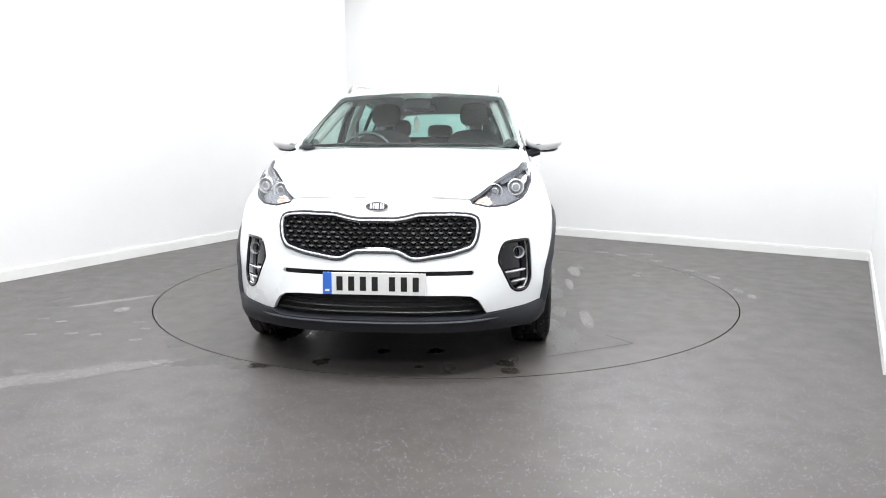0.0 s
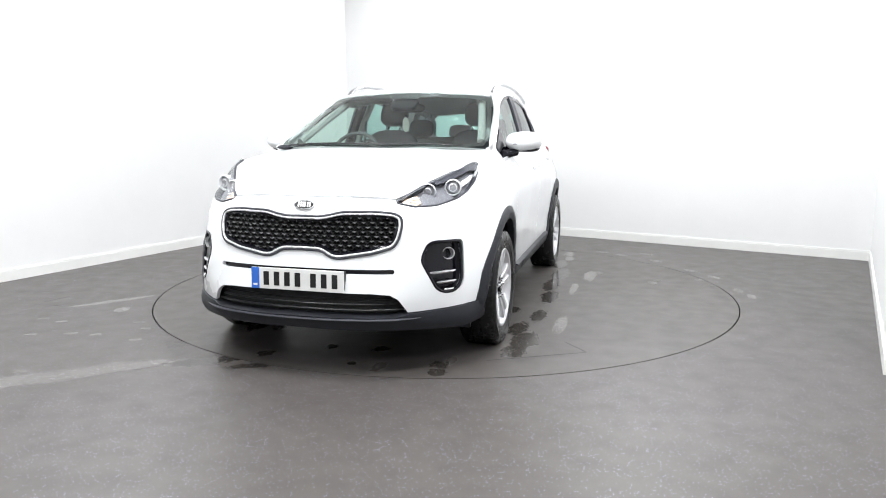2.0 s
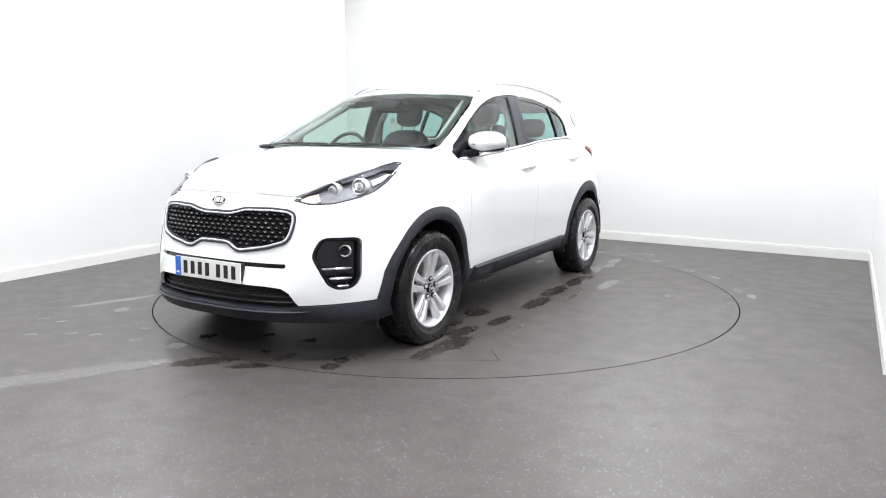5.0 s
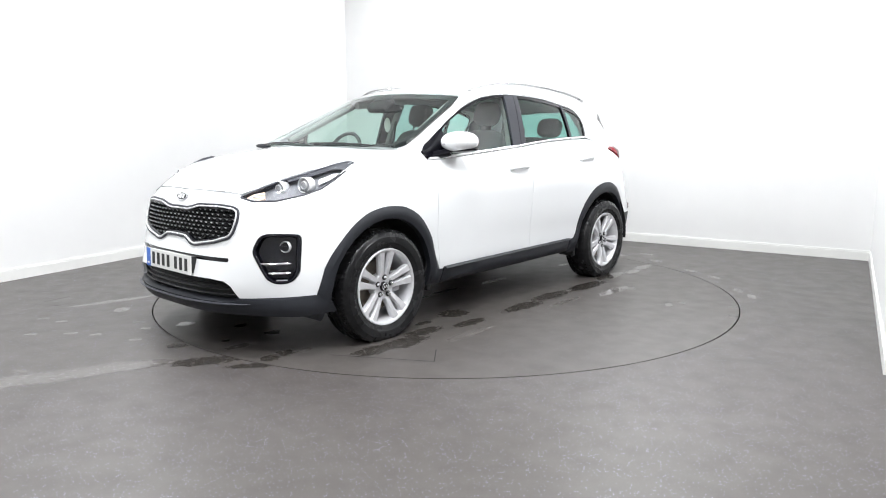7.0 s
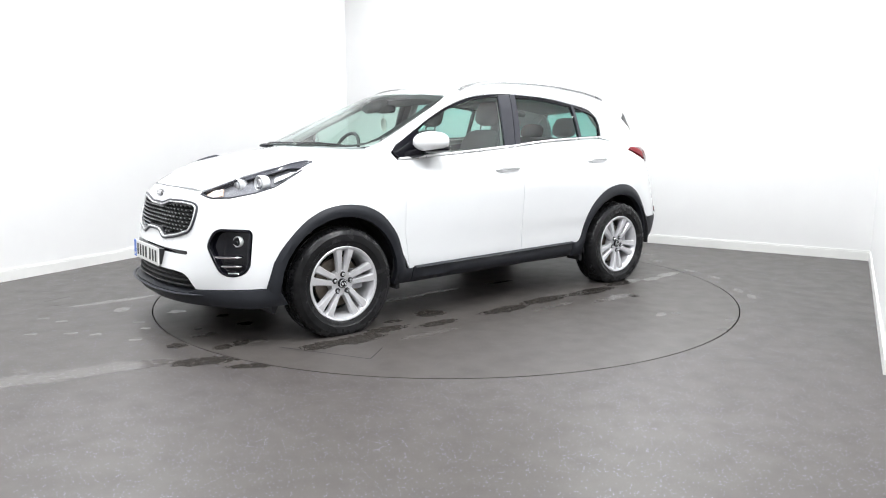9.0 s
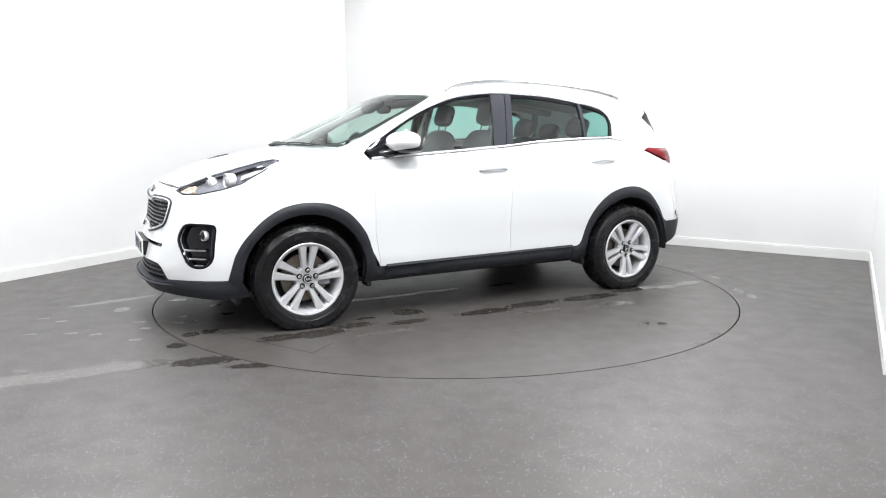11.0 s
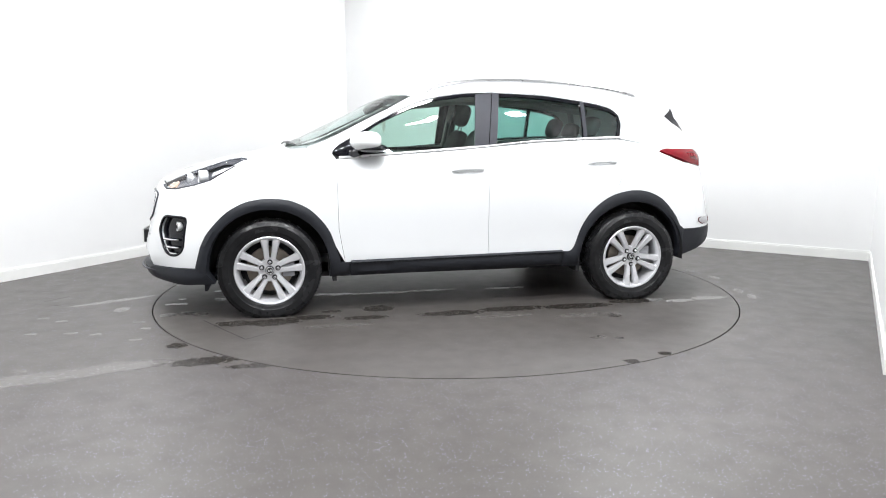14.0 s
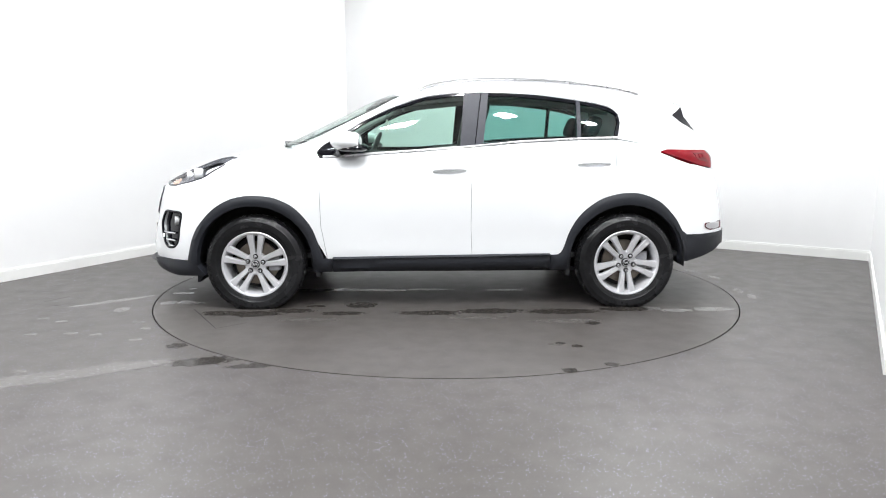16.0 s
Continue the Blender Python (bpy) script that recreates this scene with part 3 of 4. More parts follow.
# dark inner shell that closes the gaps between panels
bm = bmesh.new()
for s in (1, -1):
    g = [[bm.verts.new((p[0] * 0.982, (p[1] - 0.03 * min(1, p[1] / 0.3)) * s, p[2])) for p in row[::2]] for row in HULL[:, :]]
    for r0, r1 in zip(g, g[1:]):
        for j in range(len(r0) - 1):
            q = (r0[j], r0[j + 1], r1[j + 1], r1[j])
            c = sum((v.co for v in q), Vector()) / 4
            near = min((c.xz - Vector((w, 0.34))).length for w in (WHEEL_X, -WHEEL_X))
            if near > 0.45 and not (c.x < -1.55 and c.z < 0.46) and not (c.x > 1.6 and c.z < 0.33) and c.z < 1.13 and not (c.x > 0.95 and c.z > 0.86) and not (abs(c.x) < 1.0 and c.z < 0.31):
                bm.faces.new(q if s > 0 else q[::-1])
part("inner_shell", bm, M_DARK, car, "dark inner bodyshell")

# bonnet
hood = mirrored_v([(2.098, 0.0), (2.09, .204), (2.036, .462), (1.965, .518), (1.865, .572), (1.70, .665), (1.58, .735), (1.475, .762), (1.25, .765), (1.00, .752), (.98, .70), (1.02, .63), (1.09, .51), (1.15, .29), (1.165, 0.0)])
part("bonnet", patch(hood, on_bonnet, 0.05, 0, 0.02), M_PAINT, car, "smooth white bonnet")

# nose panel with grille, lamp and intake openings
GRILLE = mirrored([(0.0, .823), (.095, .822), (.145, .831), (.215, .848), (.38, .850), (.47, .842), (.508, .826), (.517, .795), (.517, .765), (.507, .71), (.485, .672), (.38, .640), (.215, .613), (.175, .615), (.105, .651), (0.0, .653)])
FOG = [(.633, .685), (.665, .701), (.775, .696), (.785, .66), (.797, .49), (.785, .443), (.758, .420), (.715, .420), (.68, .447), (.668, .475), (.628, .56), (.612, .59), (.612, .625)]
LAMP_LOW = [(2.045, .475, .892), (2.02, .56, .872), (1.94, .655, .875), (1.81, .735, .905), (1.715, .768, .935), (1.63, .79, .985)]
white = [(0.0, .918), (deg(2.09, .204), .920), (deg(2.036, .462), .905)] + [(deg(x, y), z - 0.004) for x, y, z in LAMP_LOW] + \
        [(deg(1.625, .80), .95), (deg(1.66, .865), .80), (deg(1.715, .875), .62), (deg(1.775, .862), .49), (deg(1.81, .85), .362), (deg(1.82, .838), .350), (deg(2.107, .6), .341), (deg(2.14, .56), .341), (deg(2.172, .52), .410), (deg(2.186, .48), .434), (deg(2.215, .40), .442), (0.0, .448)]
white = mirrored(white)


def round_outline(pts):
    """Front outline (y, z) as (degrees, z)."""
    return [(deg(on_front(y, z)[0].x, y), z) for y, z in pts]


SLOT = mirrored([(0.0, .562), (.49, .562), (.497, .550), (.49, .540), (0.0, .540)])
gh, fh, sh = round_outline(rounded(GRILLE, 0.012, 3)), round_outline(rounded(FOG, 0.02, 3)), round_outline(SLOT)
bumper = part("front_bumper", patch(white, on_round, 0.04, 0, 0.02, [gh, fh, [(-a, z) for a, z in fh], sh], 0.05, 50.0), M_PAINT, car, "white front bumper with grille opening", smooth="keep")


def lifted(poly, off):
    """A front outline as points on the body."""
    out = []
    for y, z in poly:
        p, nrm = on_front(y, z)
        out.append(p + nrm * off)
    return out


def loop_tube(points, r, sides=8, flat=1.0):
    pts = list(points)
    bm = bm_tube(pts + [pts[0]], r, sides, flat=flat)
    return bm


grille_ring = dense(rounded(GRILLE, 0.02, 4), 0.02)
part("grille_backing", patch(shrunk(GRILLE, -0.008), on_front, 0.05, -0.045, 0.0), M_DARK, bumper, "black grille backing")
part("grille_surround", loop_tube(lifted(shrunk(grille_ring, 0.000), 0.003), 0.0065), M_PILLAR, bumper, "dark outer edge of the grille surround")
part("grille_bright_line", loop_tube(lifted(shrunk(grille_ring, 0.0105), 0.005), 0.0055), M_LAMPRING, bumper, "bright inner line of the grille surround")
part("grille_inner_frame", loop_tube(lifted(shrunk(grille_ring, 0.019), -0.012), 0.010), M_GLOSS, bumper, "gloss black inner grille frame")
bm = bmesh.new()
studs = bmesh.new()
inner = shrunk(GRILLE, 0.022)
row = 0
z = 0.622
while z < 0.845:
    y = -0.525 + (0.023 if row % 2 else 0)
    while y < 0.53:
        if inside(inner, y, z):
            p, nrm = on_front(y, z)
            ring = []
            for ro, d in ((1.0, -0.030), (1.0, -0.014), (0.80, -0.012), (0.66, -0.030)):
                ring.append([bm.verts.new(p + Vector((nrm.x * d, ro * 0.0235 * math.cos(k * math.pi / 3 + 0), ro * 0.0155 * math.sin(k * math.pi / 3)))) for k in range(6)])
            for a, b in zip(ring, ring[1:]):
                for k in range(6):
                    bm.faces.new((a[k], a[(k + 1) % 6], b[(k + 1) % 6], b[k]))
            bead = [studs.verts.new(p + Vector((nrm.x * d, dy, dz))) for d, dy, dz in ((-0.005, 0, 0.010), (-0.012, 0.013, 0.012), (-0.012, -0.013, 0.012), (-0.014, 0, 0.002))]
            for f in ((0, 1, 2), (0, 3, 1), (0, 2, 3)):
                studs.faces.new([bead[i] for i in f])
        y += 0.046
    z += 0.0235
    row += 1
part("grille_mesh", bm, M_BORDER, bumper, "black honeycomb grille mesh", smooth=False)
part("grille_studs", studs, M_STUD, bumper, "dark chrome studs on the grille mesh", smooth=False)
part("intake_slot", patch(shrunk(SLOT, -0.004), on_front, 0.05, -0.022, 0.0), M_GLOSS, bumper, "black slot behind the number plate")

# badge: a plain chrome-edged oval
p, nrm = on_front(0, 0.878)
turn = Matrix.Translation(p + nrm * 0.003) @ nrm.to_track_quat("Y", "Z").to_matrix().to_4x4()


def oval(rx, rz, y0, y1, n=32, bm=None, m=Matrix()):
    bm = bm or bmesh.new()
    a = [bm.verts.new(m @ Vector((rx * math.cos(2 * math.pi * k / n), y0, rz * math.sin(2 * math.pi * k / n)))) for k in range(n)]
    b = [bm.verts.new(m @ Vector((rx * 0.96 * math.cos(2 * math.pi * k / n), y1, rz * 0.93 * math.sin(2 * math.pi * k / n)))) for k in range(n)]
    for k in range(n):
        bm.faces.new((a[k], a[(k + 1) % n], b[(k + 1) % n], b[k]))
    bm.faces.new(b)
    return bm


badge = part("badge", oval(0.060, 0.0265, -0.01, 0.006, m=turn), M_CHROME, car, "oval chrome-edged badge")
part("badge_field", oval(0.054, 0.022, 0.004, 0.0078, m=turn), M_INK, badge)
bm = bmesh.new()
for x in (-0.034, -0.022, -0.006, 0.004, 0.016, 0.03):
    bm_box((x - 0.0042, 0.0078, -0.014), (x + 0.0042, 0.0100, 0.014), bm=bm)
bmesh.ops.transform(bm, matrix=turn, verts=bm.verts)
part("badge_bars", bm, M_LAMPRING, badge, smooth=False)

# fog-lamp pockets
bm = patch(shrunk(FOG, -0.006), on_front, 0.03, -0.035, 0.0)
pockets = both("fog_lamp_pocket", bm, M_GLOSS, (bumper, bumper), "gloss black fog-lamp pocket")
both("fog_pocket_rim", loop_tube(lifted(dense(rounded(shrunk(FOG, 0.008), 0.02, 4), 0.02), -0.006), 0.009), M_GLOSS, (bumper, bumper))
fp, fn = on_front(0.742, 0.628)
face = Vector((0.93, 0.30, 0.05)).normalized()
turn = Matrix.Translation(fp - fn * 0.029) @ face.to_track_quat("Y", "Z").to_matrix().to_4x4()
both("fog_lamp_ring", bm_revolve([(0.024, -0.02), (0.031, -0.01), (0.0325, 0.010), (0.0305, 0.013), (0.028, 0.006), (0.0265, -0.006)], 32, turn), M_LAMPRING, (bumper, bumper), "chrome fog-lamp ring")
both("fog_lamp_bowl", bm_revolve([(0.0, -0.018), (0.016, -0.016), (0.027, -0.004), (0.028, 0.001)], 28, turn), M_HOUSE, (bumper, bumper))
both("fog_lamp_lens", bm_revolve([(0.0, 0.008), (0.016, 0.006), (0.027, 0.0)], 28, turn), G_LENS, (bumper, bumper))
for zz, y0, y1 in ((0.535, 0.655, 0.765), (0.482, 0.688, 0.768), (0.440, 0.718, 0.760)):
    line = [on_front(y, zz)[0] - on_front(y, zz)[1] * 0.010 for y in np.linspace(y0, y1, 10)]
    both("fog_pocket_bar", bm_tube(line, [0.004] + [0.0085] * 8 + [0.004], 8), M_CHROME, (bumper, bumper), "chrome bar across the fog-lamp pocket")

# lower lip, intake and slats in black plastic
low = [(0.0, .322), (deg(2.16, .50), .318), (deg(2.135, .565), .337), (deg(2.107, .6), .337), (deg(1.82, .838), .346), (deg(1.79, .85), .357), (deg(1.76, .865), .355), (deg(1.70, .86), .245), (deg(1.90, .79), .232), (deg(2.10, .56), .245), (0.0, .252)]
lip = part("front_lip", patch(mirrored(low), on_round, 0.04, 0.010, 0.05, scale=50.0, crown=0.012), M_CLAD, car, "black textured plastic lower lip", smooth="keep")
mouth = mirrored([(0.0, .452), (.40, .446), (.48, .438), (.525, .412), (.575, .33), (.50, .31), (0.0, .31)])
part("intake_backing", patch(mouth, on_front, 0.05, -0.07, 0.0), M_DARK, lip, "dark lower air intake")
for zz, yy, d in ((.348, .545, -0.030), (.380, .52, -0.04), (.412, .50, -0.045)):
    line = [on_front(y, zz)[0] + on_front(y, zz)[1] * d for y in np.linspace(-yy, yy, 28)]
    part("intake_slat", bm_tube(line, 0.010, 8, flat=0.5), M_BORDER, lip)
line = [on_round(a, .318)[0] + on_round(a, .318)[1] * 0.026 for a in np.linspace(-29, 29, 34)]
# A grey lighter than the lip's black plastic stands in for its sheen.
part("lip_edge", bm_tube(line, [0.002, 0.005, 0.008] + [0.010] * 28 + [0.008, 0.005, 0.002], 8, flat=0.6), M_PILLAR, lip, "raised edge of the lower lip")

# number plate with plain bars for its characters
tilt = Matrix.Translation((2.256, 0, 0.504)) @ Euler((0, radians(-2), 0)).to_matrix().to_4x4()


def plate_part(name, lo, hi, material, parent, bev=0.0, label=""):
    bm = bm_box(lo, hi, bev)
    bmesh.ops.transform(bm, matrix=tilt, verts=bm.verts)
    return part(name, bm, material, parent, label, smooth=False)


plinth = plate_part("plate_plinth", (-0.040, -0.250, -0.045), (-0.0062, 0.256, 0.050), M_BORDER, car, 0.003, "black number-plate plinth")
plate = plate_part("number_plate", (-0.006, -0.26, -0.0555), (0.002, 0.26, 0.0555), M_PLATE, car, 0.002, "white number plate with blue end band")
plate_part("plate_band", (0.002, -0.26, -0.0555), (0.0035, -0.215, 0.0555), M_BLUE, plate)
for k in range(7):
    y = -0.195 + k * 0.0595 + (0.028 if k > 3 else 0)
    plate_part("plate_bar", (0.002, y + 0.005, -0.036), (0.0035, y + 0.036, 0.036), M_INK, plate)
plate_part("plate_bar", (0.0035, -0.249, -0.040), (0.0045, -0.226, -0.030), M_PLATE, plate)

# headlamps
LAMP_TOP = [(1.462, .768, 1.083), (1.500, .752, 1.090), (1.585, .738, 1.076), (1.70, .672, 1.036), (1.865, .580, .982), (1.965, .524, .940), (2.035, .470, .905)]
lamp_poly = [(deg(x, y), z) for x, y, z in LAMP_LOW[::1]] + [(deg(1.56, .80), 1.028), (deg(1.475, .785), 1.066)] + [(deg(x, y), z) for x, y, z in LAMP_TOP]
head_parents = both("headlamp", patch(lamp_poly, on_round, 0.03, -0.034, 0.0, scale=50.0), M_HOUSE, label="clear-lens headlamp with grey housing")
both("headlamp_lens", patch(lamp_poly, on_round, 0.03, 0.003, 0.0, scale=50.0), G_LENS, head_parents, "clear headlamp lens")
edge = [on_round(a, z)[0] + on_round(a, z)[1] * (0.001 if z < .90 + (a - 24.4) * .0042 else -0.010) for a, z in dense([(a / 50, z) for a, z in lamp_poly], 0.03) for a in [a * 50]]
both("headlamp_edge", loop_tube(edge, 0.0045, 6), M_PILLAR, head_parents, "dark grey headlamp edge")
both("headlamp_wall", patch(lamp_poly, on_round, 0.05, -0.002, 0.034, [shrunk([(a / 50, z) for a, z in lamp_poly], 0.004) and [(a * 50, z) for a, z in shrunk([(a / 50, z) for a, z in lamp_poly], 0.006)]], 0.034, 50.0), M_PILLAR, head_parents)
for (x, y, z), r in (((1.786, .704, .957), 0.045), ((1.878, .588, .937), 0.045)):
    turn = Matrix.Translation((x - 0.012, y - 0.004, z)) @ Vector((0.97, 0.20, 0.02)).normalized().to_track_quat("Y", "Z").to_matrix().to_4x4()
    both("projector_ring", bm_revolve([(r * 0.8, -0.05), (r, -0.04), (r * 1.02, 0.008), (r * 0.93, 0.013), (r * 0.84, 0.006), (r * 0.80, -0.02)], 32, turn), M_LAMPRING, head_parents, "bright projector ring")
    both("projector_lens", bm_revolve([(0.0, 0.012), (r * 0.4, 0.009), (r * 0.72, -0.004), (r * 0.8, -0.02)], 28, turn), M_LAMPHOUSE, head_parents)
    both("projector_inner_ring", bm_revolve([(r * 0.38, 0.004), (r * 0.42, 0.014), (r * 0.50, 0.012), (r * 0.52, 0.002)], 24, turn), M_LAMPRING, head_parents)
amber = [(deg(2.035, .482), .892), (deg(2.015, .555), .880), (deg(1.965, .585), .90), (deg(1.95, .555), .935), (deg(1.995, .51), .922)]
both("indicator_reflector", patch(amber, on_round, 0.015, -0.02, 0.02, scale=50.0), M_AMBER, head_parents, "pale amber indicator reflector")
for k, (x, y, z) in enumerate(((2.02, .52, .888), (2.01, .53, .903), (1.995, .54, .918))):
    p0, n0 = on_round(deg(x, y), z)
    p1, n1 = on_round(deg(x - .035, y + .03), z)
    both("indicator_bar", bm_tube([p0 - n0 * 0.012, p1 - n1 * 0.012], 0.004, 6), M_LAMPRING, head_parents)
tip = [(deg(1.725, .765), .965), (deg(1.665, .79), .990), (deg(1.585, .79), 1.026), (deg(1.62, .775), 1.024), (deg(1.70, .735), .992)]
both("headlamp_reflector", patch(tip, on_round, 0.02, -0.014, 0.02, scale=50.0), M_LAMPRING, head_parents, "bright outer lamp reflector")

brow = [(deg(x, y), z) for x, y, z in ((1.478, .784, 1.066), (1.462, .768, 1.081), (1.500, .752, 1.088), (1.585, .738, 1.074), (1.70, .672, 1.034), (1.82, .603, .994), (1.82, .615, .978), (1.70, .698, 1.012), (1.61, .757, 1.045), (1.55, .79, 1.043))]
both("headlamp_brow", patch(brow, on_round, 0.02, -0.005, 0.01, scale=50.0), M_PILLAR, head_parents, "dark grey upper band of the headlamp")

# wings, doors, quarter panels
wing = [(1.478, 1.070), (1.49, 1.066), (1.565, 1.028), (1.632, .975), (1.636, .945), (1.672, .80), (1.728, .62)] + ARCH_F[1:-1] + [(.822, .361), (.862, .60), (.866, .90), (.866, 1.075), (.896, 1.118), (.925, 1.140), (1.06, 1.132), (1.25, 1.10)]
both("front_wing", patch(wing, on_hull, 0.045, 0, 0.02), M_PAINT, label="white front wing")
fdoor = [(.8635, 1.075), (.8635, .90), (.8595, .60), (.8195, .362), (-.216, .382), (-.207, .60), (-.209, .90), (-.236, 1.150), (.15, 1.120), (.531, 1.094), (.75, 1.080)]
rdoor = [(-.2385, 1.150), (-.2115, .90), (-.2095, .60), (-.2185, .382), (-.835, .385)] + [p for p in ARCH_R[1:] if p[0] > -1.14] + [(-1.17, .80), (-1.235, .93), (-1.275, 1.205), (-.993, 1.202), (-.562, 1.180)]
fdoors = both("front_door", patch(fdoor, on_side, 0.045, 0, 0.02), M_PAINT, label="white front door")
rdoors = both("rear_door", patch(rdoor, on_side, 0.045, 0, 0.02), M_PAINT, label="white rear door")
quarter = [(-1.174, .803)] + [p for p in ARCH_R if p[0] < -1.2] + [(-1.96, .525), (-1.96, .62), (-1.90, .95), (-1.86, 1.015), (-1.72, 1.06), (-1.59, 1.112), (-1.64, 1.135), (-1.70, 1.14), (-1.50, 1.17), (-1.279, 1.205), (-1.239, .93)]
both("quarter_panel", patch(quarter, on_side, 0.045, 0, 0.02), M_PAINT, label="white rear quarter panel")

# tail
def tdeg(x, y):
    return math.degrees(math.atan2(y, -1 - x))


TAIL_LAMP = [(tdeg(-1.592, .757), 1.116), (tdeg(-1.64, .745), 1.130), (tdeg(-1.855, .67), 1.128), (tdeg(-1.97, .60), 1.128), (tdeg(-2.02, .55), 1.10), (tdeg(-2.03, .56), 1.04), (tdeg(-2.01, .625), .995), (tdeg(-1.861, .722), 1.028), (tdeg(-1.72, .757), 1.073)]
rb = mirrored([(0.0, .72), (tdeg(-2.12, .5), .72), (tdeg(-2.08, .58), .98), (tdeg(-2.02, .615), .990), (tdeg(-1.861, .722), 1.024), (tdeg(-1.80, .742), 1.03), (tdeg(-1.898, .79), .62), (tdeg(-1.894, .80), .527), (tdeg(-2.093, .66), .527), (0.0, .53)])
rear = part("rear_bumper", patch(rb, on_tail, 0.04, 0.0012, 0.02, scale=50.0), M_PAINT, car, "white rear bumper", smooth="keep")
gate = mirrored([(0.0, 1.15), (tdeg(-1.99, .50), 1.15), (tdeg(-2.04, .54), 1.08), (tdeg(-2.085, .56), .98), (tdeg(-2.125, .49), .726), (0.0, .726)])
part("tailgate", patch(gate, on_tail, 0.05, 0, 0.02, scale=50.0), M_PAINT, car, "white tailgate", smooth="keep")
tails = both("tail_lamp", patch(TAIL_LAMP, on_tail, 0.025, 0.010, 0.036, scale=50.0, crown=0.012), M_RED, label="red wedge-shaped tail lamp")
inner_tail = [(tdeg(-1.82, .69), 1.10), (tdeg(-1.93, .635), 1.10), (tdeg(-1.95, .635), 1.035), (tdeg(-1.87, .695), 1.052)]
both("tail_lamp_inner", patch(inner_tail, on_tail, 0.03, 0.0225, 0.004, scale=50.0), M_DEEPRED, tails)
for x0, y0, x1, y1 in ((-1.835, .690, -1.862, .678), (-1.872, .672, -1.898, .658), (-1.908, .652, -1.932, .638)):
    seg = [(tdeg(x0, y0), 1.092), (tdeg(x1, y1), 1.092), (tdeg(x1, y1), 1.064), (tdeg(x0, y0), 1.066)]
    both("tail_lamp_segment", patch(seg, on_tail, 0.02, 0.025, 0.003, scale=50.0), M_RED, tails, "bright red lamp segment")
refl = [(tdeg(-1.927, .796), .600), (tdeg(-1.928, .799), .573), (tdeg(-1.973, .774), .553), (tdeg(-2.092, .66), .557), (tdeg(-2.095, .646), .602)]
both("rear_reflector", patch(rounded(refl, 0.3, 3), on_tail, 0.02, 0.006, 0.012, scale=50.0), M_SATIN, (rear, rear), "pale rear side reflector")
skirt = mirrored([(0.0, .524), (tdeg(-2.093, .66), .524), (tdeg(-1.897, .81), .522), (tdeg(-1.752, .84), .522), (tdeg(-1.745, .83), .335), (tdeg(-1.80, .81), .325), (tdeg(-2.02, .71), .385), (tdeg(-2.11, .62), .43), (0.0, .36)])
part("rear_skirt", patch(skirt, on_tail, 0.05, 0.008, 0.04, scale=50.0), M_CLAD, car, "black plastic rear skirt", smooth="keep")

ring = [on_tail(a, z)[0] + on_tail(a, z)[1] * 0.006 for a, z in rounded(refl, 0.3, 3)]
both("reflector_edge", loop_tube(ring, 0.004, 6), M_DEEPRED, (rear, rear), "dark red reflector edge")

# wheel-arch cladding and sills
def arc(cx, r, a0, a1, n=18):
    return [(cx + r * math.cos(radians(a)), 0.335 + r * math.sin(radians(a))) for a in np.linspace(a0, a1, n)]


af = [(1.82, .36)] + ARCH_F[1:-1] + [(.850, .361), (.820, .361), (.79, .36), (.79, .262), (.93, .262)] + arc(WHEEL_X, 0.412, 188, -8) + [(1.755, .25), (1.82, .25)]
ar = [(-.79, .384), (-.838, .386)] + ARCH_R[1:] + [(-1.785, .345), (-1.755, .330)] + arc(-WHEEL_X, 0.412, 184, -7) + [(-.93, .268), (-.79, .268)]
both("arch_cladding", patch(af, on_hull, 0.022, 0.006, 0.04, crown=0.012), M_CLAD, label="black textured plastic front wheel-arch cladding")
both("arch_cladding", patch(ar, on_hull, 0.022, 0.006, 0.04, crown=0.012), M_CLAD, label="black textured plastic rear wheel-arch cladding")
sill = [(.786, .366), (-.22, .386), (-.786, .388), (-.786, .282), (-.1, .272), (.786, .262)]
sills = both("sill", patch(sill, on_hull, 0.05, 0.008, 0.08, crown=0.02), M_CLAD, label="black plastic sill")
both("sill_strip", ribbon([(x, .369 + (.786 - x) * 0.0135) for x in np.linspace(.78, -.78, 24)], on_hull, 0.010, 0.02, 0.01), M_CLAD, sills)

# wheel housings: dark half barrels
for cx in (WHEEL_X, -WHEEL_X):
    bm = bmesh.new()
    prof = [(0.425, 0.880), (0.435, 0.60), (0.40, 0.56), (0.0, 0.56)]
    rows = []
    for a in np.linspace(-6, 186, 28):
        rows.append([bm.verts.new((cx + r * math.cos(radians(a)), y, 0.34 + r * math.sin(radians(a)))) for r, y in prof])
    for r0, r1 in zip(rows, rows[1:]):
        for k in range(3):
            bm.faces.new((r0[k], r1[k], r1[k + 1], r0[k + 1]))
    both("wheel_housing", bm, M_DARK, label="dark wheel housing")
for fx, x1, y0 in ((.90, .905, .74), (-.915, -.91, .70)):
    both("mud_flap", bm_box((fx - 0.02, y0, 0.225), (x1 + 0.005, .84, 0.31), 0.005), M_DARK, label="black mud flap")
spat = bm_box((1.705, .60, 0.182), (1.775, .80, 0.28), 0.004)
for v in spat.verts:
    if v.co.z < 0.23:
        v.co.x = 1.775 - (1.775 - v.co.x) * 0.3
both("front_spat", spat, M_CLAD, label="black air deflector before the wheel")
part("underbody", bm_box((-1.70, -0.70, 0.235), (2.02, 0.70, 0.27), 0.01), M_DARK, car, "dark underbody")
part("exhaust_box", bm_box((-1.93, -0.40, 0.33), (-1.72, 0.25, 0.42), 0.03), M_DARK, car)

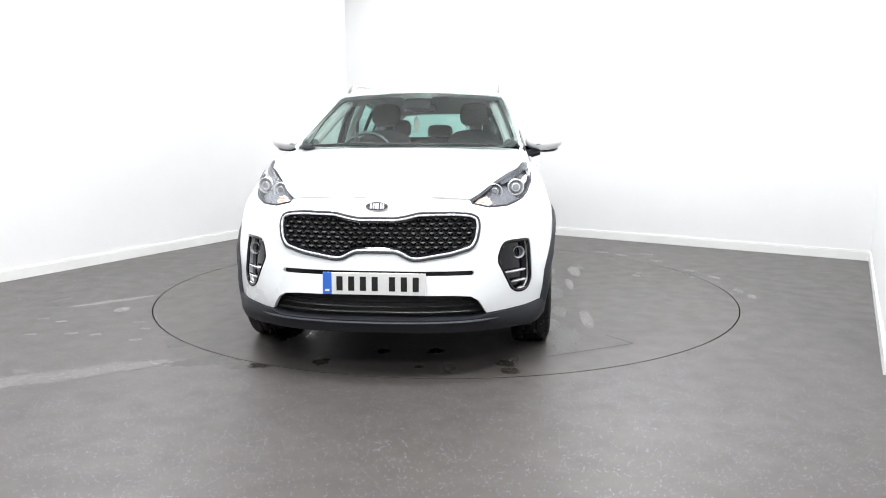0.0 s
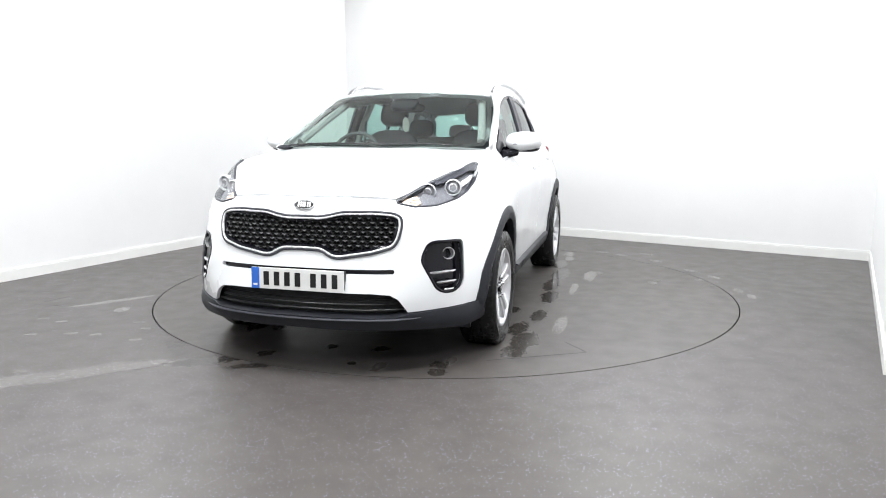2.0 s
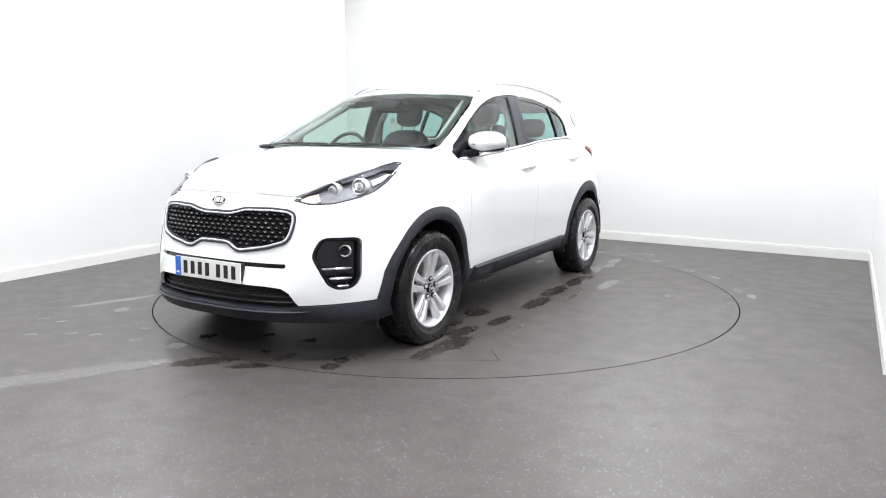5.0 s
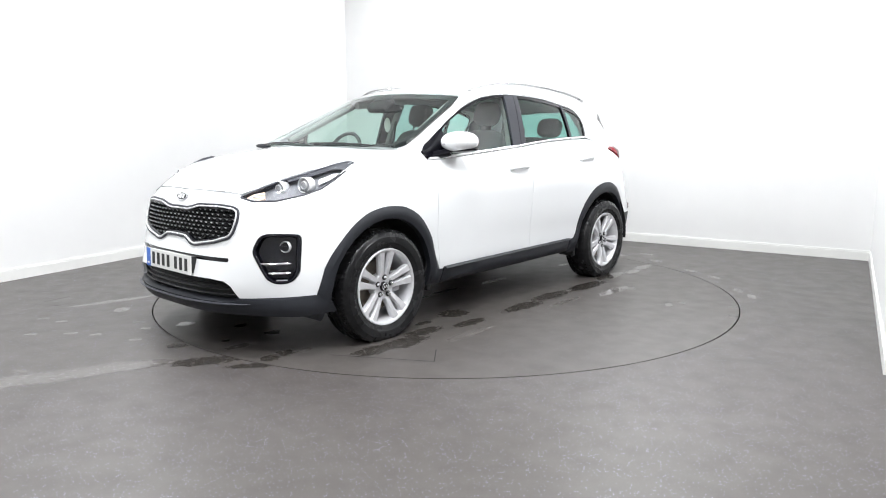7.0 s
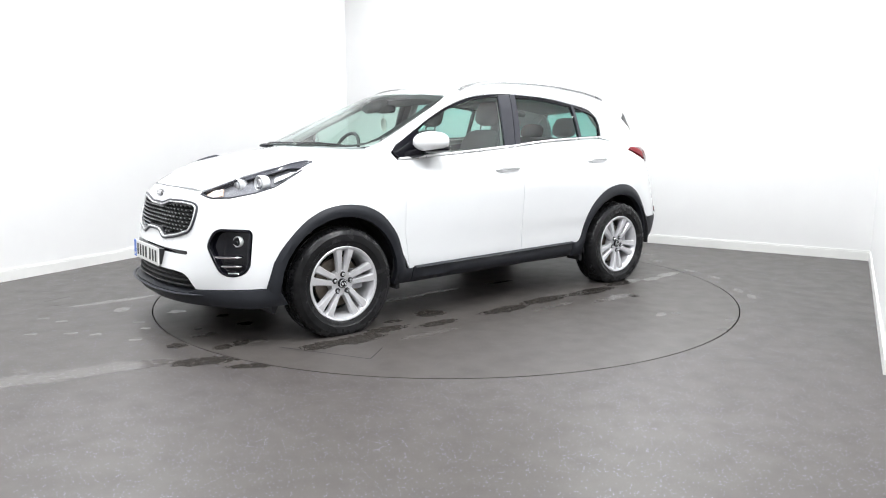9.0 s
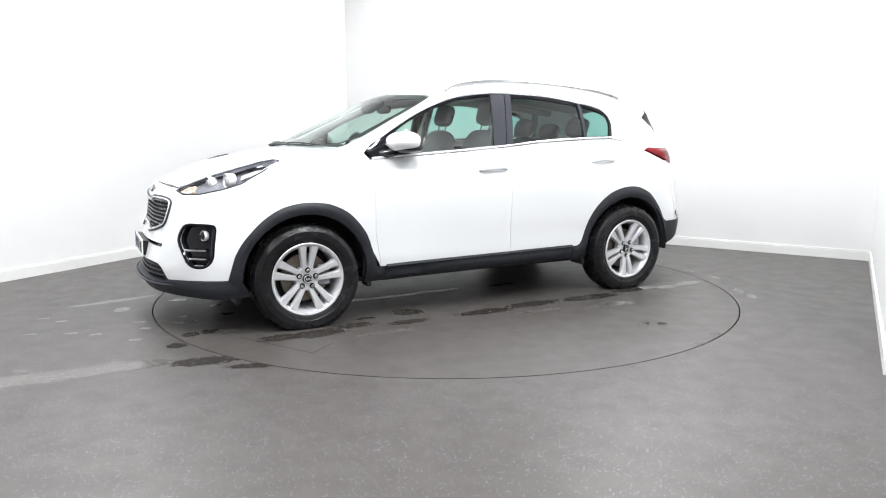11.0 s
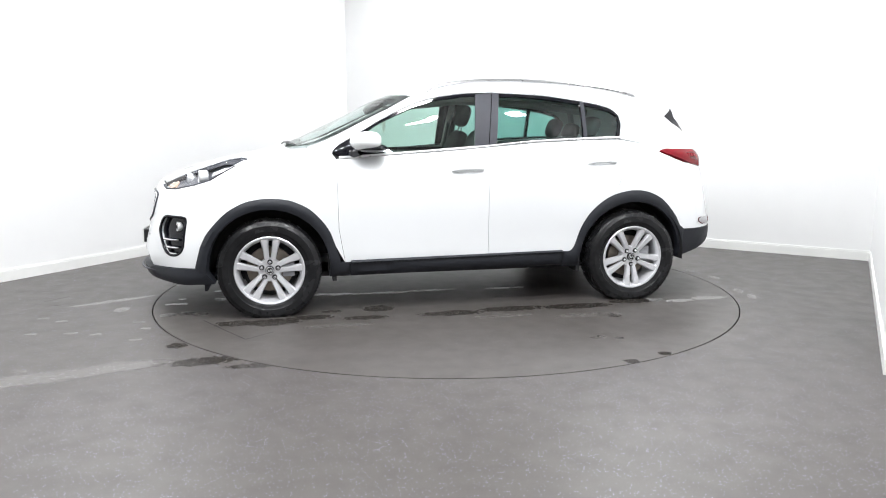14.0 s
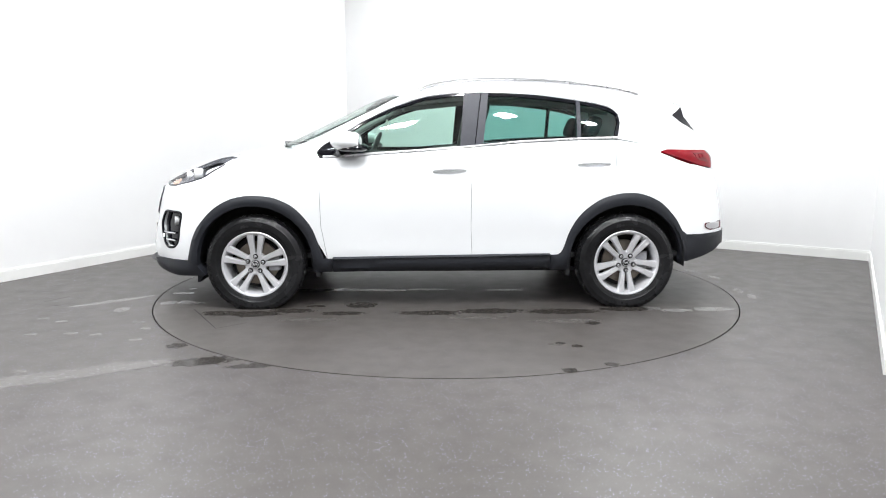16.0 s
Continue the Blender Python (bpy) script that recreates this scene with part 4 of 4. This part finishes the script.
# ---- cabin: side frames, roof, glass ----
DLO = DLO_TOP + DLO_BOT
K = 0.11
top_line = [(x, 4.06 - 0.36 * min(1.0, max(0.0, (x - 0.22) / 0.25))) for x in np.linspace(1.06, -1.88, 40)]
low_line = [(x, 3.0) for x in np.linspace(-1.20, .80, 26)]
shape = top_line + [(-1.97, 3.6), (-1.97, 1.0), (-1.62, 0.85), (-1.285, 1.0), (-1.312, 2.0), (-1.302, 2.55), (-1.265, 2.85)] + low_line + [(.85, 2.85), (.886, 2.2), (.889, 1.1), (1.02, 1.1), (1.05, 2.4), (1.06, 3.2)]
frames = both("side_frame", patch([(x, v * K) for x, v in shape], lambda u, v: on_grid(u, v / K), 0.04, 0, 0.02), M_PAINT, label="white pillars and roof side")
roof = mirrored_v([(.415, 0.0), (.40, .3), (.308, .588), (.125, .572), (-.08, .557), (-.29, .551), (-.69, .546), (-1.10, .536), (-1.30, .527), (-1.6, .507), (-1.78, .49), (-1.83, .3), (-1.84, 0.0)])
roof_ob = part("roof", patch(roof, on_roof, 0.06, 0.0, 0.02), M_PAINT, car, "white roof", smooth="keep")
spoiler = mirrored_v([(-1.72, 0.0), (-1.70, .49), (-1.82, .50), (-1.90, .30), (-1.91, 0.0)])


def on_spoiler(u, v):
    p, nrm = on_roof(max(u, -1.78), v)
    return Vector((u, v, p.z - (0.04 * max(0, -1.78 - u)) + 0.006)), nrm


part("roof_spoiler", patch(spoiler, on_spoiler, 0.05, 0, 0.03), M_PAINT, car, "white roof spoiler", smooth="keep")
fin = [(-1.725, 1.385), (-1.805, 1.445), (-1.818, 1.375), (-1.91, 1.272), (-1.795, 1.330)]
both("spoiler_fin", patch(fin, on_cabin, 0.03, 0.005, 0.008), M_GLOSS, label="gloss black fin beside the rear window")
part("headlining", patch(shrunk(roof, 0.03), on_roof, 0.10, -0.045, 0.0), M_HEADLINE, car, "grey cloth headlining")

screen = mirrored_v([(1.225, 0.0), (1.212, .3), (1.175, .50), (1.12, .63), (1.055, .700), (.975, .722), (.87, .714), (.74, .690), (.57, .655), (.44, .630), (.312, .603), (.395, .3), (.41, 0.0)])
ws = part("windscreen", patch(screen, on_roof, 0.06, -0.002, 0.0), G_WIND, car, "green-tinted windscreen", smooth="keep")
clear = mirrored_v([(1.185, 0.0), (1.171, .3), (1.134, .50), (1.08, .62), (1.02, .682), (.95, .696), (.85, .682), (.739, .660), (.57, .626), (.40, .578), (.455, .3), (.46, .12), (.53, .10), (.53, 0.0)])
part("windscreen_border", patch(screen, on_roof, 0.05, -0.006, 0.0, [clear]), M_BORDER, ws, "black windscreen border", smooth="keep")
part("sensor_box", bm_blob((.515, 0, 1.458), (.17, .20, .07), Euler((0, radians(28), 0)).to_matrix().to_4x4(), 3.5), M_GLOSS, ws, "black rain-sensor box behind the mirror")
cowl = mirrored_v([(1.22, 0.0), (1.20, .3), (1.14, .53), (1.09, .62), (.99, .61), (1.00, .52), (1.06, .3), (1.08, 0.0)])
part("cowl", patch(cowl, on_bonnet, 0.04, -0.030, 0.0), M_CLAD, car, "black plastic cowl below the windscreen", smooth="keep")
for y0, y1, x0 in ((-.62, .0, 1.16), (.02, .60, 1.19)):
    pts = []
    for k in np.linspace(0, 1, 14):
        y = y0 + (y1 - y0) * k
        p, nrm = on_roof(1.205 - 0.20 * abs(y) ** 2.0, y)
        pts.append(p + Vector((0.004, 0, 0.005)))
    w = part("wiper", bm_tube(pts, [0.003] + [0.0055] * 12 + [0.003], 8), M_BORDER, car, "black windscreen wiper")
    part("wiper_arm", bm_tube([pts[8] + Vector((0, 0, .003)), pts[4] + Vector((.02, 0, .002)), pts[2] + Vector((.03, 0, -.01))], 0.005, 8), M_BORDER, w)
part("bonnet_corner_trim", bm_blob((1.125, -.645, 1.158), (.11, .085, .032), Euler((0, 0, radians(-35))).to_matrix().to_4x4(), 2.2), M_CLAD, car, "black corner trim by the windscreen")


FRONT_PANE = [(.64, 1.108), (.66, 1.258), (.533, 1.338), (.329, 1.428), (.125, 1.492), (-.078, 1.520), (-.165, 1.524), (-.135, 1.162), (.15, 1.138), (.40, 1.119)]
REAR_PANE = [(-.345, 1.520), (-.485, 1.522), (-.689, 1.507), (-.894, 1.484), (-.985, 1.471), (-.985, 1.225), (-.562, 1.205), (-.30, 1.180), (-.32, 1.35)]
QUART_PANE = [(-1.015, 1.467), (-1.101, 1.452), (-1.235, 1.418), (-1.285, 1.390), (-1.293, 1.337), (-1.262, 1.236), (-1.015, 1.226)]
both("window_frame", patch(DLO, on_cabin, 0.04, -0.004, 0.012, [FRONT_PANE, REAR_PANE, QUART_PANE], 0.02), M_GLOSS, label="gloss black window surround")
both("front_window", patch(FRONT_PANE, on_cabin, 0.06, -0.010, 0.0), G_DOOR, fdoors, "green-tinted front side window")
both("rear_window", patch(REAR_PANE, on_cabin, 0.06, -0.010, 0.0), G_REAR, rdoors, "teal-tinted rear side window")
both("quarter_window", patch(QUART_PANE, on_cabin, 0.06, -0.010, 0.0), G_REAR, rdoors, "teal-tinted quarter window")
both("b_pillar", patch([(-.135, 1.160), (-.236, 1.154), (-.286, 1.541), (-.165, 1.535)], on_cabin, 0.04, 0.001, 0.01), M_PILLAR, fdoors, "dark grey pillar trim")
both("b_pillar", patch([(-.243, 1.155), (-.300, 1.163), (-.345, 1.543), (-.293, 1.542)], on_cabin, 0.04, 0.001, 0.01), M_PILLAR, rdoors, "dark grey pillar trim")
both("window_divider", patch([(-.986, 1.215), (-1.014, 1.217), (-1.018, 1.482), (-.990, 1.487)], on_cabin, 0.04, 0.002, 0.01), M_PILLAR, rdoors)
both("belt_strip", ribbon([tuple(p) for p in catmull([(.845, 1.084)] + DLO_BOT[::-1][3:] + [(-1.29, 1.220)], 5)], on_side, 0.014, 0.008, 0.012), M_LAMPRING, label="chrome strip below the side windows")
both("roof_strip", ribbon([tuple(p) for p in catmull([(x, z + 0.006) for x, z in DLO_TOP[1:14]], 4)], on_cabin, 0.010, 0.004, 0.006), M_LAMPRING, label="silver strip above the side windows")
both("window_tail_trim", ribbon([tuple(p) for p in catmull([(-1.318, 1.40), (-1.328, 1.33), (-1.302, 1.225)], 6)], on_cabin, 0.024, 0.004, 0.006), M_LAMPRING)
back = mirrored_v([(1.475, 0.0), (1.455, .42), (1.40, .47), (1.24, .50), (1.21, .40), (1.20, 0.0)])


def on_back(u, v):
    p, nrm = shoot(TREE_CABIN, (-4, v, max(u, 1.205 - 0.25 * max(0, abs(v) - 0.40))), (1, 0, 0))
    return Vector((min(p.x, -1.7), v, u)), nrm


part("rear_screen", patch(back, on_back, 0.06, 0.0, 0.0), G_REAR, car, "teal-tinted rear screen")
frame_back = mirrored_v([(1.50, 0.0), (1.48, .47), (1.36, .55), (1.16, .55), (1.15, 0.0)])
part("tailgate_frame", patch(frame_back, on_back, 0.06, -0.004, 0.02, [back]), M_PAINT, car, "white tailgate frame round the rear screen")

# roof rails
for s in (1, -1):
    path = catmull([(.19, .575, 1.545), (.10, .575, 1.588), (-.04, .572, 1.618), (-.29, .565, 1.638), (-.70, .56, 1.636), (-1.13, .555, 1.602), (-1.38, .55, 1.562), (-1.47, .548, 1.535)], 6)
    rail = part("roof_rail", bm_tube([(x, y * s, z) for x, y, z in path], [0.008] + [0.016] * (len(path) - 2) + [0.008], 10, flat=0.75), M_SATIN, car, "satin silver roof rail")

# door mirrors
shell = bm_blob((.655, .900, 1.196), (.24, .25, .134), Euler((0, 0, radians(-14))).to_matrix().to_4x4(), 2.25, 32, 18)
for v in shell.verts:
    if v.co.x < .59:
        v.co.x = .59 - (.59 - v.co.x) * 0.55
    v.co.z += 0.02 * (v.co.y - .9)
mirrors = both("door_mirror", shell, M_PAINT, label="white door mirror with indicator strip")
both("mirror_base", bm_blob((.620, .885, 1.150), (.20, .235, .060), Euler((0, 0, radians(-14))).to_matrix().to_4x4(), 2.6, 24, 10), M_GLOSS, mirrors, "gloss black mirror base")
both("mirror_arm", bm_tube([(.76, .755, 1.105), (.745, .80, 1.112), (.70, .86, 1.128)], [0.04, 0.03, 0.028], 10), M_GLOSS, mirrors, "gloss black mirror arm")
strip_pts = [(.765 - 0.32 * (k ** 2) * 0.33, .845 + .165 * k, 1.178 + 0.012 * k) for k in np.linspace(0, 1, 10)]
both("mirror_indicator", bm_tube([(x, y, z) for x, y, z in strip_pts], [0.004] + [0.008] * 8 + [0.004], 8), M_LAMPHOUSE, mirrors, "clear indicator strip")
both("mirror_glass", bm_blob((.574, .900, 1.195), (.012, .17, .085), Matrix(), 4, 24, 8), M_CHROME, mirrors, "mirror glass")
SAIL = [(.880, 1.130), (.848, 1.160), (.742, 1.220), (.642, 1.278), (.642, 1.103), (.75, 1.091), (.815, 1.089), (.858, 1.102)]
both("sail_panel", patch(rounded(SAIL, 0.012, 3), on_cabin, 0.018, 0.009, 0.014), M_GLOSS, fdoors, "gloss black mirror sail panel")

# door handles
for xc, zc, owner in ((-.055, .992, fdoors), (-1.09, 1.032, rdoors)):
    pts = []
    for k in np.linspace(-0.118, 0.118, 12):
        p, nrm = on_side(xc + k, zc + k * -0.03)
        pts.append(p + nrm * (0.026 * (1 - (k / 0.125) ** 4)))
    both("door_handle", bm_tube(pts, [0.010] + [0.014] * 10 + [0.010], 8, flat=0.8), M_PAINT, owner, "white door handle with chrome strip")
    both("handle_strip", bm_tube([p + Vector((0, 0.012, 0.006)) for p in pts[1:-1]], 0.0022, 6), M_LAMPRING, owner)
    cup = [(xc + 0.075 * math.cos(a), zc - 0.004 + 0.026 * math.sin(a)) for a in np.linspace(0, 2 * math.pi, 20, endpoint=False)]
    both("handle_cup", patch(cup, on_side, 0.03, 0.002, 0.004), M_PAINT, owner)

# ---- wheels ----
def tyre_mesh():
    prof = [(.222, -.095), (.245, -.108), (.285, -.113), (.318, -.106), (.336, -.090), (.3415, -.060), (.342, -.034), (.335, -.032), (.335, -.026), (.342, -.024), (.3425, 0), (.342, .024), (.335, .026), (.335, .032), (.342, .034), (.3415, .060), (.336, .090), (.331, .098), (.318, .106), (.303, .111), (.300, .114), (.285, .114), (.262, .112), (.258, .108), (.245, .106), (.230, .099), (.222, .092)]
    bm = bm_revolve([(.229 + (r - .222) * 1.04, y) for r, y in prof], 144)
    for v in bm.verts:
        r, k = math.hypot(v.co.x, v.co.z), round(math.atan2(v.co.z, v.co.x) / (2 * math.pi) * 144)
        if k % 2 == 0 and r > 0.335 and 0.05 < abs(v.co.y) < 0.10:
            v.co.x, v.co.z = v.co.x * (r - 0.006) / r, v.co.z * (r - 0.006) / r
    for v in bm.verts:
        if v.co.z < -WHEEL_R + 0.001:
            v.co.y *= 1 + (-WHEEL_R - v.co.z) * 2.5
            v.co.z = -WHEEL_R + 0.001
    return bm


def rim_mesh():
    """Barrel, outer lip and five twin spokes."""
    bm = bm_revolve([(.200, -.09), (.205, .06), (.214, .082), (.226, .094), (.229, .100), (.224, .104), (.213, .100), (.206, .086), (.198, .070), (.195, -.05)], 72)
    bm_revolve([(.0, .067), (.045, .070), (.072, .072), (.078, .062), (.078, .020)], 40, bm=bm)
    for k in range(5):
        base = math.pi / 2 + 2 * math.pi * k / 5
        for s in (-1, 1):
            rows = []
            for t in np.linspace(0, 1, 7):
                r = .055 + (.212 - .055) * t
                c = s * (.0175 + .0235 * t)
                hw = .0175 + .002 * t + .011 * t ** 3
                y = .075 + .018 * math.sin(t * 1.45) + 0.003 * t
                sec = [(-hw, y - .034), (-hw, y - .012), (-hw * 0.66, y), (hw * 0.66, y), (hw, y - .012), (hw, y - .034)]
                ring = []
                for o, yy in sec:
                    px, pz = r, c + o
                    ring.append(bm.verts.new((px * math.cos(base) - pz * math.sin(base), yy, px * math.sin(base) + pz * math.cos(base))))
                rows.append(ring)
            for r0, r1 in zip(rows, rows[1:]):
                for j in range(5):
                    bm.faces.new((r0[j], r0[j + 1], r1[j + 1], r1[j]))
    for v in bm.verts:
        v.co.x, v.co.z = v.co.x * 1.035, v.co.z * 1.035
    return bm


bm = bm_box((-0.008, -0.001, -0.006), (0.008, 0.0006, 0.006))
mark_data = bpy.data.meshes.new("sidewall_marking")
bm.to_mesh(mark_data)
bm.free()
mark_data.materials.append(M_RUBBER)
wheel_kit = {}
for x in (WHEEL_X, -WHEEL_X):
    for s in (1, -1):
        w = empty("wheel", car)
        w.matrix_basis = pose(x, (0.802 if x > 0 else 0.797) * s, WHEEL_R, 0, 0, 0 if s > 0 else 180)
        tagged(w, "five twin-spoke silver alloy wheel with black tyre")
        if not wheel_kit:
            cap = bm_revolve([(0.0, .088), (.024, .087), (.030, .083), (.031, .065)], 28)
            disc = bm_revolve([(.05, .010), (.155, .010), (.157, .004), (.157, -.010), (.155, -.016), (.05, -.016)], 48, closed=True)
            drum = bm_revolve([(.0, .03), (.075, .028), (.082, .008), (.082, -.05)], 32)
            cal = bm_box((-.165, -.045, -.055), (-.085, .04, .075), 0.012)
            hid = bm_revolve([(0.0, -.04), (.19, -.045), (.196, -.09)], 40)
            nut = bm_revolve([(0.0, .078), (.007, .0775), (.0105, .073), (.0105, .058)], 10)
            ring = bm_revolve([(.0, .0615), (.0175, .0615), (.0185, .058)], 16)
            mark = bm_revolve([(.0215, .0882), (.0225, .0890), (.0245, .0885), (.0250, .0872)], 28)
            for x0, x1, lean_ in ((-.013, -.008, .003), (-.003, .001, -.004), (.007, .011, .003)):
                bar = bm_box((x0, .0875, -.008), (x1, .0900, .008))
                for v in bar.verts:
                    v.co.x += lean_ * v.co.z / .008
                tmp = bpy.data.meshes.new("mark")
                bar.to_mesh(tmp)
                mark.from_mesh(tmp)
                bpy.data.meshes.remove(tmp)
                bar.free()
            for nm, b_, mt in (("cap_mark", mark, M_LAMPRING), ("tyre", tyre_mesh(), M_RUBBER), ("rim", rim_mesh(), M_ALLOY), ("hub_cap", cap, M_GLOSS), ("brake_disc", disc, M_DISC), ("brake_hub", drum, M_DISC), ("brake_caliper", cal, M_LAMPHOUSE), ("brake_shield", hid, M_DARK), ("wheel_nut", nut, M_CHROME), ("nut_seat", ring, M_BORDER)):
                wheel_kit[nm] = add_mesh(nm, b_, mt, w)
            kit = dict(wheel_kit)
        else:
            kit = {}
            for nm, o in wheel_kit.items():
                kit[nm] = new(nm, o.data)
                kit[nm].parent = w
        for k in range(9):
            a = radians(35 + k * 9 if k < 6 else 215 + k * 10)
            o = new("sidewall_marking", mark_data)
            o.parent = w
            o.matrix_basis = Matrix.Translation((.292 * math.cos(a), .1145, .292 * math.sin(a))) @ Euler((0, -a, 0)).to_matrix().to_4x4()
        kit["rim"].rotation_euler = (0, radians(-3) if x > 0 else radians(-33), 0)
        for k in range(5):
            a = math.pi / 2 + 2 * math.pi * k / 5 + (radians(3) if x > 0 else radians(33))
            for nm in ("wheel_nut", "nut_seat"):
                o = kit[nm] if k == 0 else new(nm, kit[nm].data)
                o.parent = w
                o.location = (.057 * math.cos(a), 0.017, .057 * math.sin(a))

# ---- cabin interior ----
def seat(x, y, name, wide=0.50, lab="dark grey cloth car seat with headrest"):
    base = part(name, bm_blob((x, y, .66), (.52, wide, .17), Matrix(), 4), M_CLOTH, car, lab)
    lean = Euler((0, radians(-17), 0)).to_matrix().to_4x4()
    part("backrest", bm_blob((x - .31, y, .96), (.15, wide * .96, .66), lean, 3.6, 24, 14), M_CLOTH, base)
    part("headrest", bm_blob((x - .43, y, 1.405), (.11, .24, .19), lean, 3.2, 22, 12), M_CLOTH, base)
    for dy in (-.065, .065):
        part("headrest_post", bm_tube([(x - .385, y + dy, 1.22), (x - .42, y + dy, 1.34)], 0.007, 8), M_CHROME, base)


for y in (-.37, .37):
    seat(.12, y, "front_seat")
bench = part("rear_bench", bm_blob((-.72, 0, .66), (.50, 1.22, .16), Matrix(), 5), M_CLOTH, car, "dark grey cloth rear bench with three headrests")
lean = Euler((0, radians(-22), 0)).to_matrix().to_4x4()
part("backrest", bm_blob((-1.04, 0, .92), (.16, 1.22, .62), lean, 5, 24, 14), M_CLOTH, bench)
for y in (-.40, 0, .40):
    part("headrest", bm_blob((-1.17, y, 1.30 if y else 1.27), (.10, .24, .17 if y else .13), lean, 3.2, 22, 12), M_CLOTH, bench)
    for dy in (-.05, .05):
        part("headrest_post", bm_tube([(-1.13, y + dy, 1.18), (-1.16, y + dy, 1.25)], 0.006, 8), M_CHROME, bench)
dash = bm_blob((.895, 0, 1.02), (.53, 1.36, .21), Euler((0, radians(4), 0)).to_matrix().to_4x4(), 5, 28, 14)
dash = part("dashboard", dash, M_TRIMIN, car, "dark plastic dashboard")
part("instrument_hood", bm_blob((.72, -.37, 1.125), (.20, .34, .09), Matrix(), 3), M_TRIMIN, dash)
turn = Matrix.Translation((.58, -.37, 1.085)) @ Euler((0, radians(-24), 0)).to_matrix().to_4x4() @ Euler((0, 0, radians(90))).to_matrix().to_4x4()
ring = [(0.183 * math.cos(a), 0, 0.183 * math.sin(a)) for a in np.linspace(0, 2 * math.pi, 36)]
bm = bm_tube([turn @ Vector(p) for p in ring], 0.014, 10)
wheel_ob = part("steering_wheel", bm, M_TRIMIN, car, "dark leather steering wheel")
bm = bm_blob((0, 0, 0), (.15, .05, .13), Matrix(), 3)
for a in (0, 180, 270):
    bm_tube([(0.05 * math.cos(radians(a)), 0, 0.05 * math.sin(radians(a))), (0.18 * math.cos(radians(a)), 0, 0.18 * math.sin(radians(a)))], 0.016, 8, bm=bm)
bmesh.ops.transform(bm, matrix=turn, verts=bm.verts)
part("steering_boss", bm, M_TRIMIN, wheel_ob)
mir = part("rear_view_mirror", bm_blob((.42, 0, 1.435), (.04, .25, .065), Matrix(), 3.2), M_GLOSS, car, "black rear-view mirror")
part("hanging_tag_cord", bm_tube([(.43, -.02, 1.41), (.43, -.02, 1.365)], 0.0015, 6), M_INK, mir)
tag = part("hanging_tag", oval(.025, .055, -.002, .002, m=Matrix.Translation((.43, -.02, 1.315)) @ Euler((0, 0, radians(-60))).to_matrix().to_4x4()), M_PAPER, mir, "oval pale air-freshener tag")
part("cabin_floor", bm_box((-1.9, -.72, .34), (1.1, .72, .38), 0.01), M_TRIMIN, car, "dark cabin carpet")
part("centre_console", bm_blob((.30, 0, .70), (.95, .24, .42), Matrix(), 5), M_TRIMIN, car, "dark centre console")
part("parcel_shelf", bm_box((-1.88, -.60, 1.0), (-1.25, .60, 1.02), 0.006), M_TRIMIN, car, "dark parcel shelf")
both("door_card", patch([(.80, 1.07), (.80, .5), (-.83, .5), (-.92, .78), (-1.08, .90), (-1.25, .94), (-1.25, 1.19), (-.24, 1.13)], on_side, 0.10, -0.075, 0.0), M_TRIMIN, label="dark inner door card")
for nm, pts in (("pillar_trim", [(.88, .655, 1.19), (.60, .595, 1.335), (.33, .535, 1.465)]), ("pillar_trim", [(-.20, .68, 1.14), (-.23, .63, 1.32), (-.26, .555, 1.50)]), ("pillar_trim", [(-1.42, .60, 1.20), (-1.40, .55, 1.34), (-1.36, .50, 1.44)])):
    both(nm, bm_tube(pts, 0.027, 8), M_HEADLINE, label="grey inner pillar trim")
both("roof_side_trim", bm_tube([(.30, .51, 1.475), (-.3, .51, 1.535), (-1.0, .50, 1.51), (-1.5, .45, 1.44)], 0.03, 8), M_HEADLINE)
both("seat_belt", bm_tube([(-.24, .60, 1.42), (-.18, .60, 1.1), (-.12, .60, .8)], 0.012, 6), M_TRIMIN)

# ---- marks on the floor and turntable ----
HATCH = [(1.307, 1.280), (1.477, 1.420), (1.781, .898)]
off = Vector((CAR_X, CAR_Y))
for a, b in zip(HATCH, HATCH[1:]):
    part("hatch_joint", strip(Vector(a) + off, Vector(b) + off, 0.006), M_SEAM, table, smooth=False)


for a, b, w, m in (((-3.017, -.571), (-2.915, -.402), .008, M_SEAM), ((-2.886, -.678), (-2.843, -.695), .010, M_SEAM), ((-2.016, -2.534), (-1.96, -2.34), .004, M_SCUFF), ((-1.96, -2.34), (-1.542, -2.027), .004, M_SCUFF), ((1.30, -1.75), (1.662, -1.966), .004, M_SCUFF), ((1.662, -1.966), (1.934, -2.109), .004, M_SCUFF)):
    part("floor_scuff", strip(a, b, w), m, floor, smooth=False)


def motions():
    rows, deck = [], []
    for k in range(65):
        t = k * 0.25
        a = START + RATE * t
        turn_ = pose(0, 0, 0, 0, 0, a)
        rows.append((t, turn_ @ pose(CAR_X, CAR_Y, 0)))
        deck.append((t, turn_))
    walk(car, rows)
    walk(table, deck)


motions()
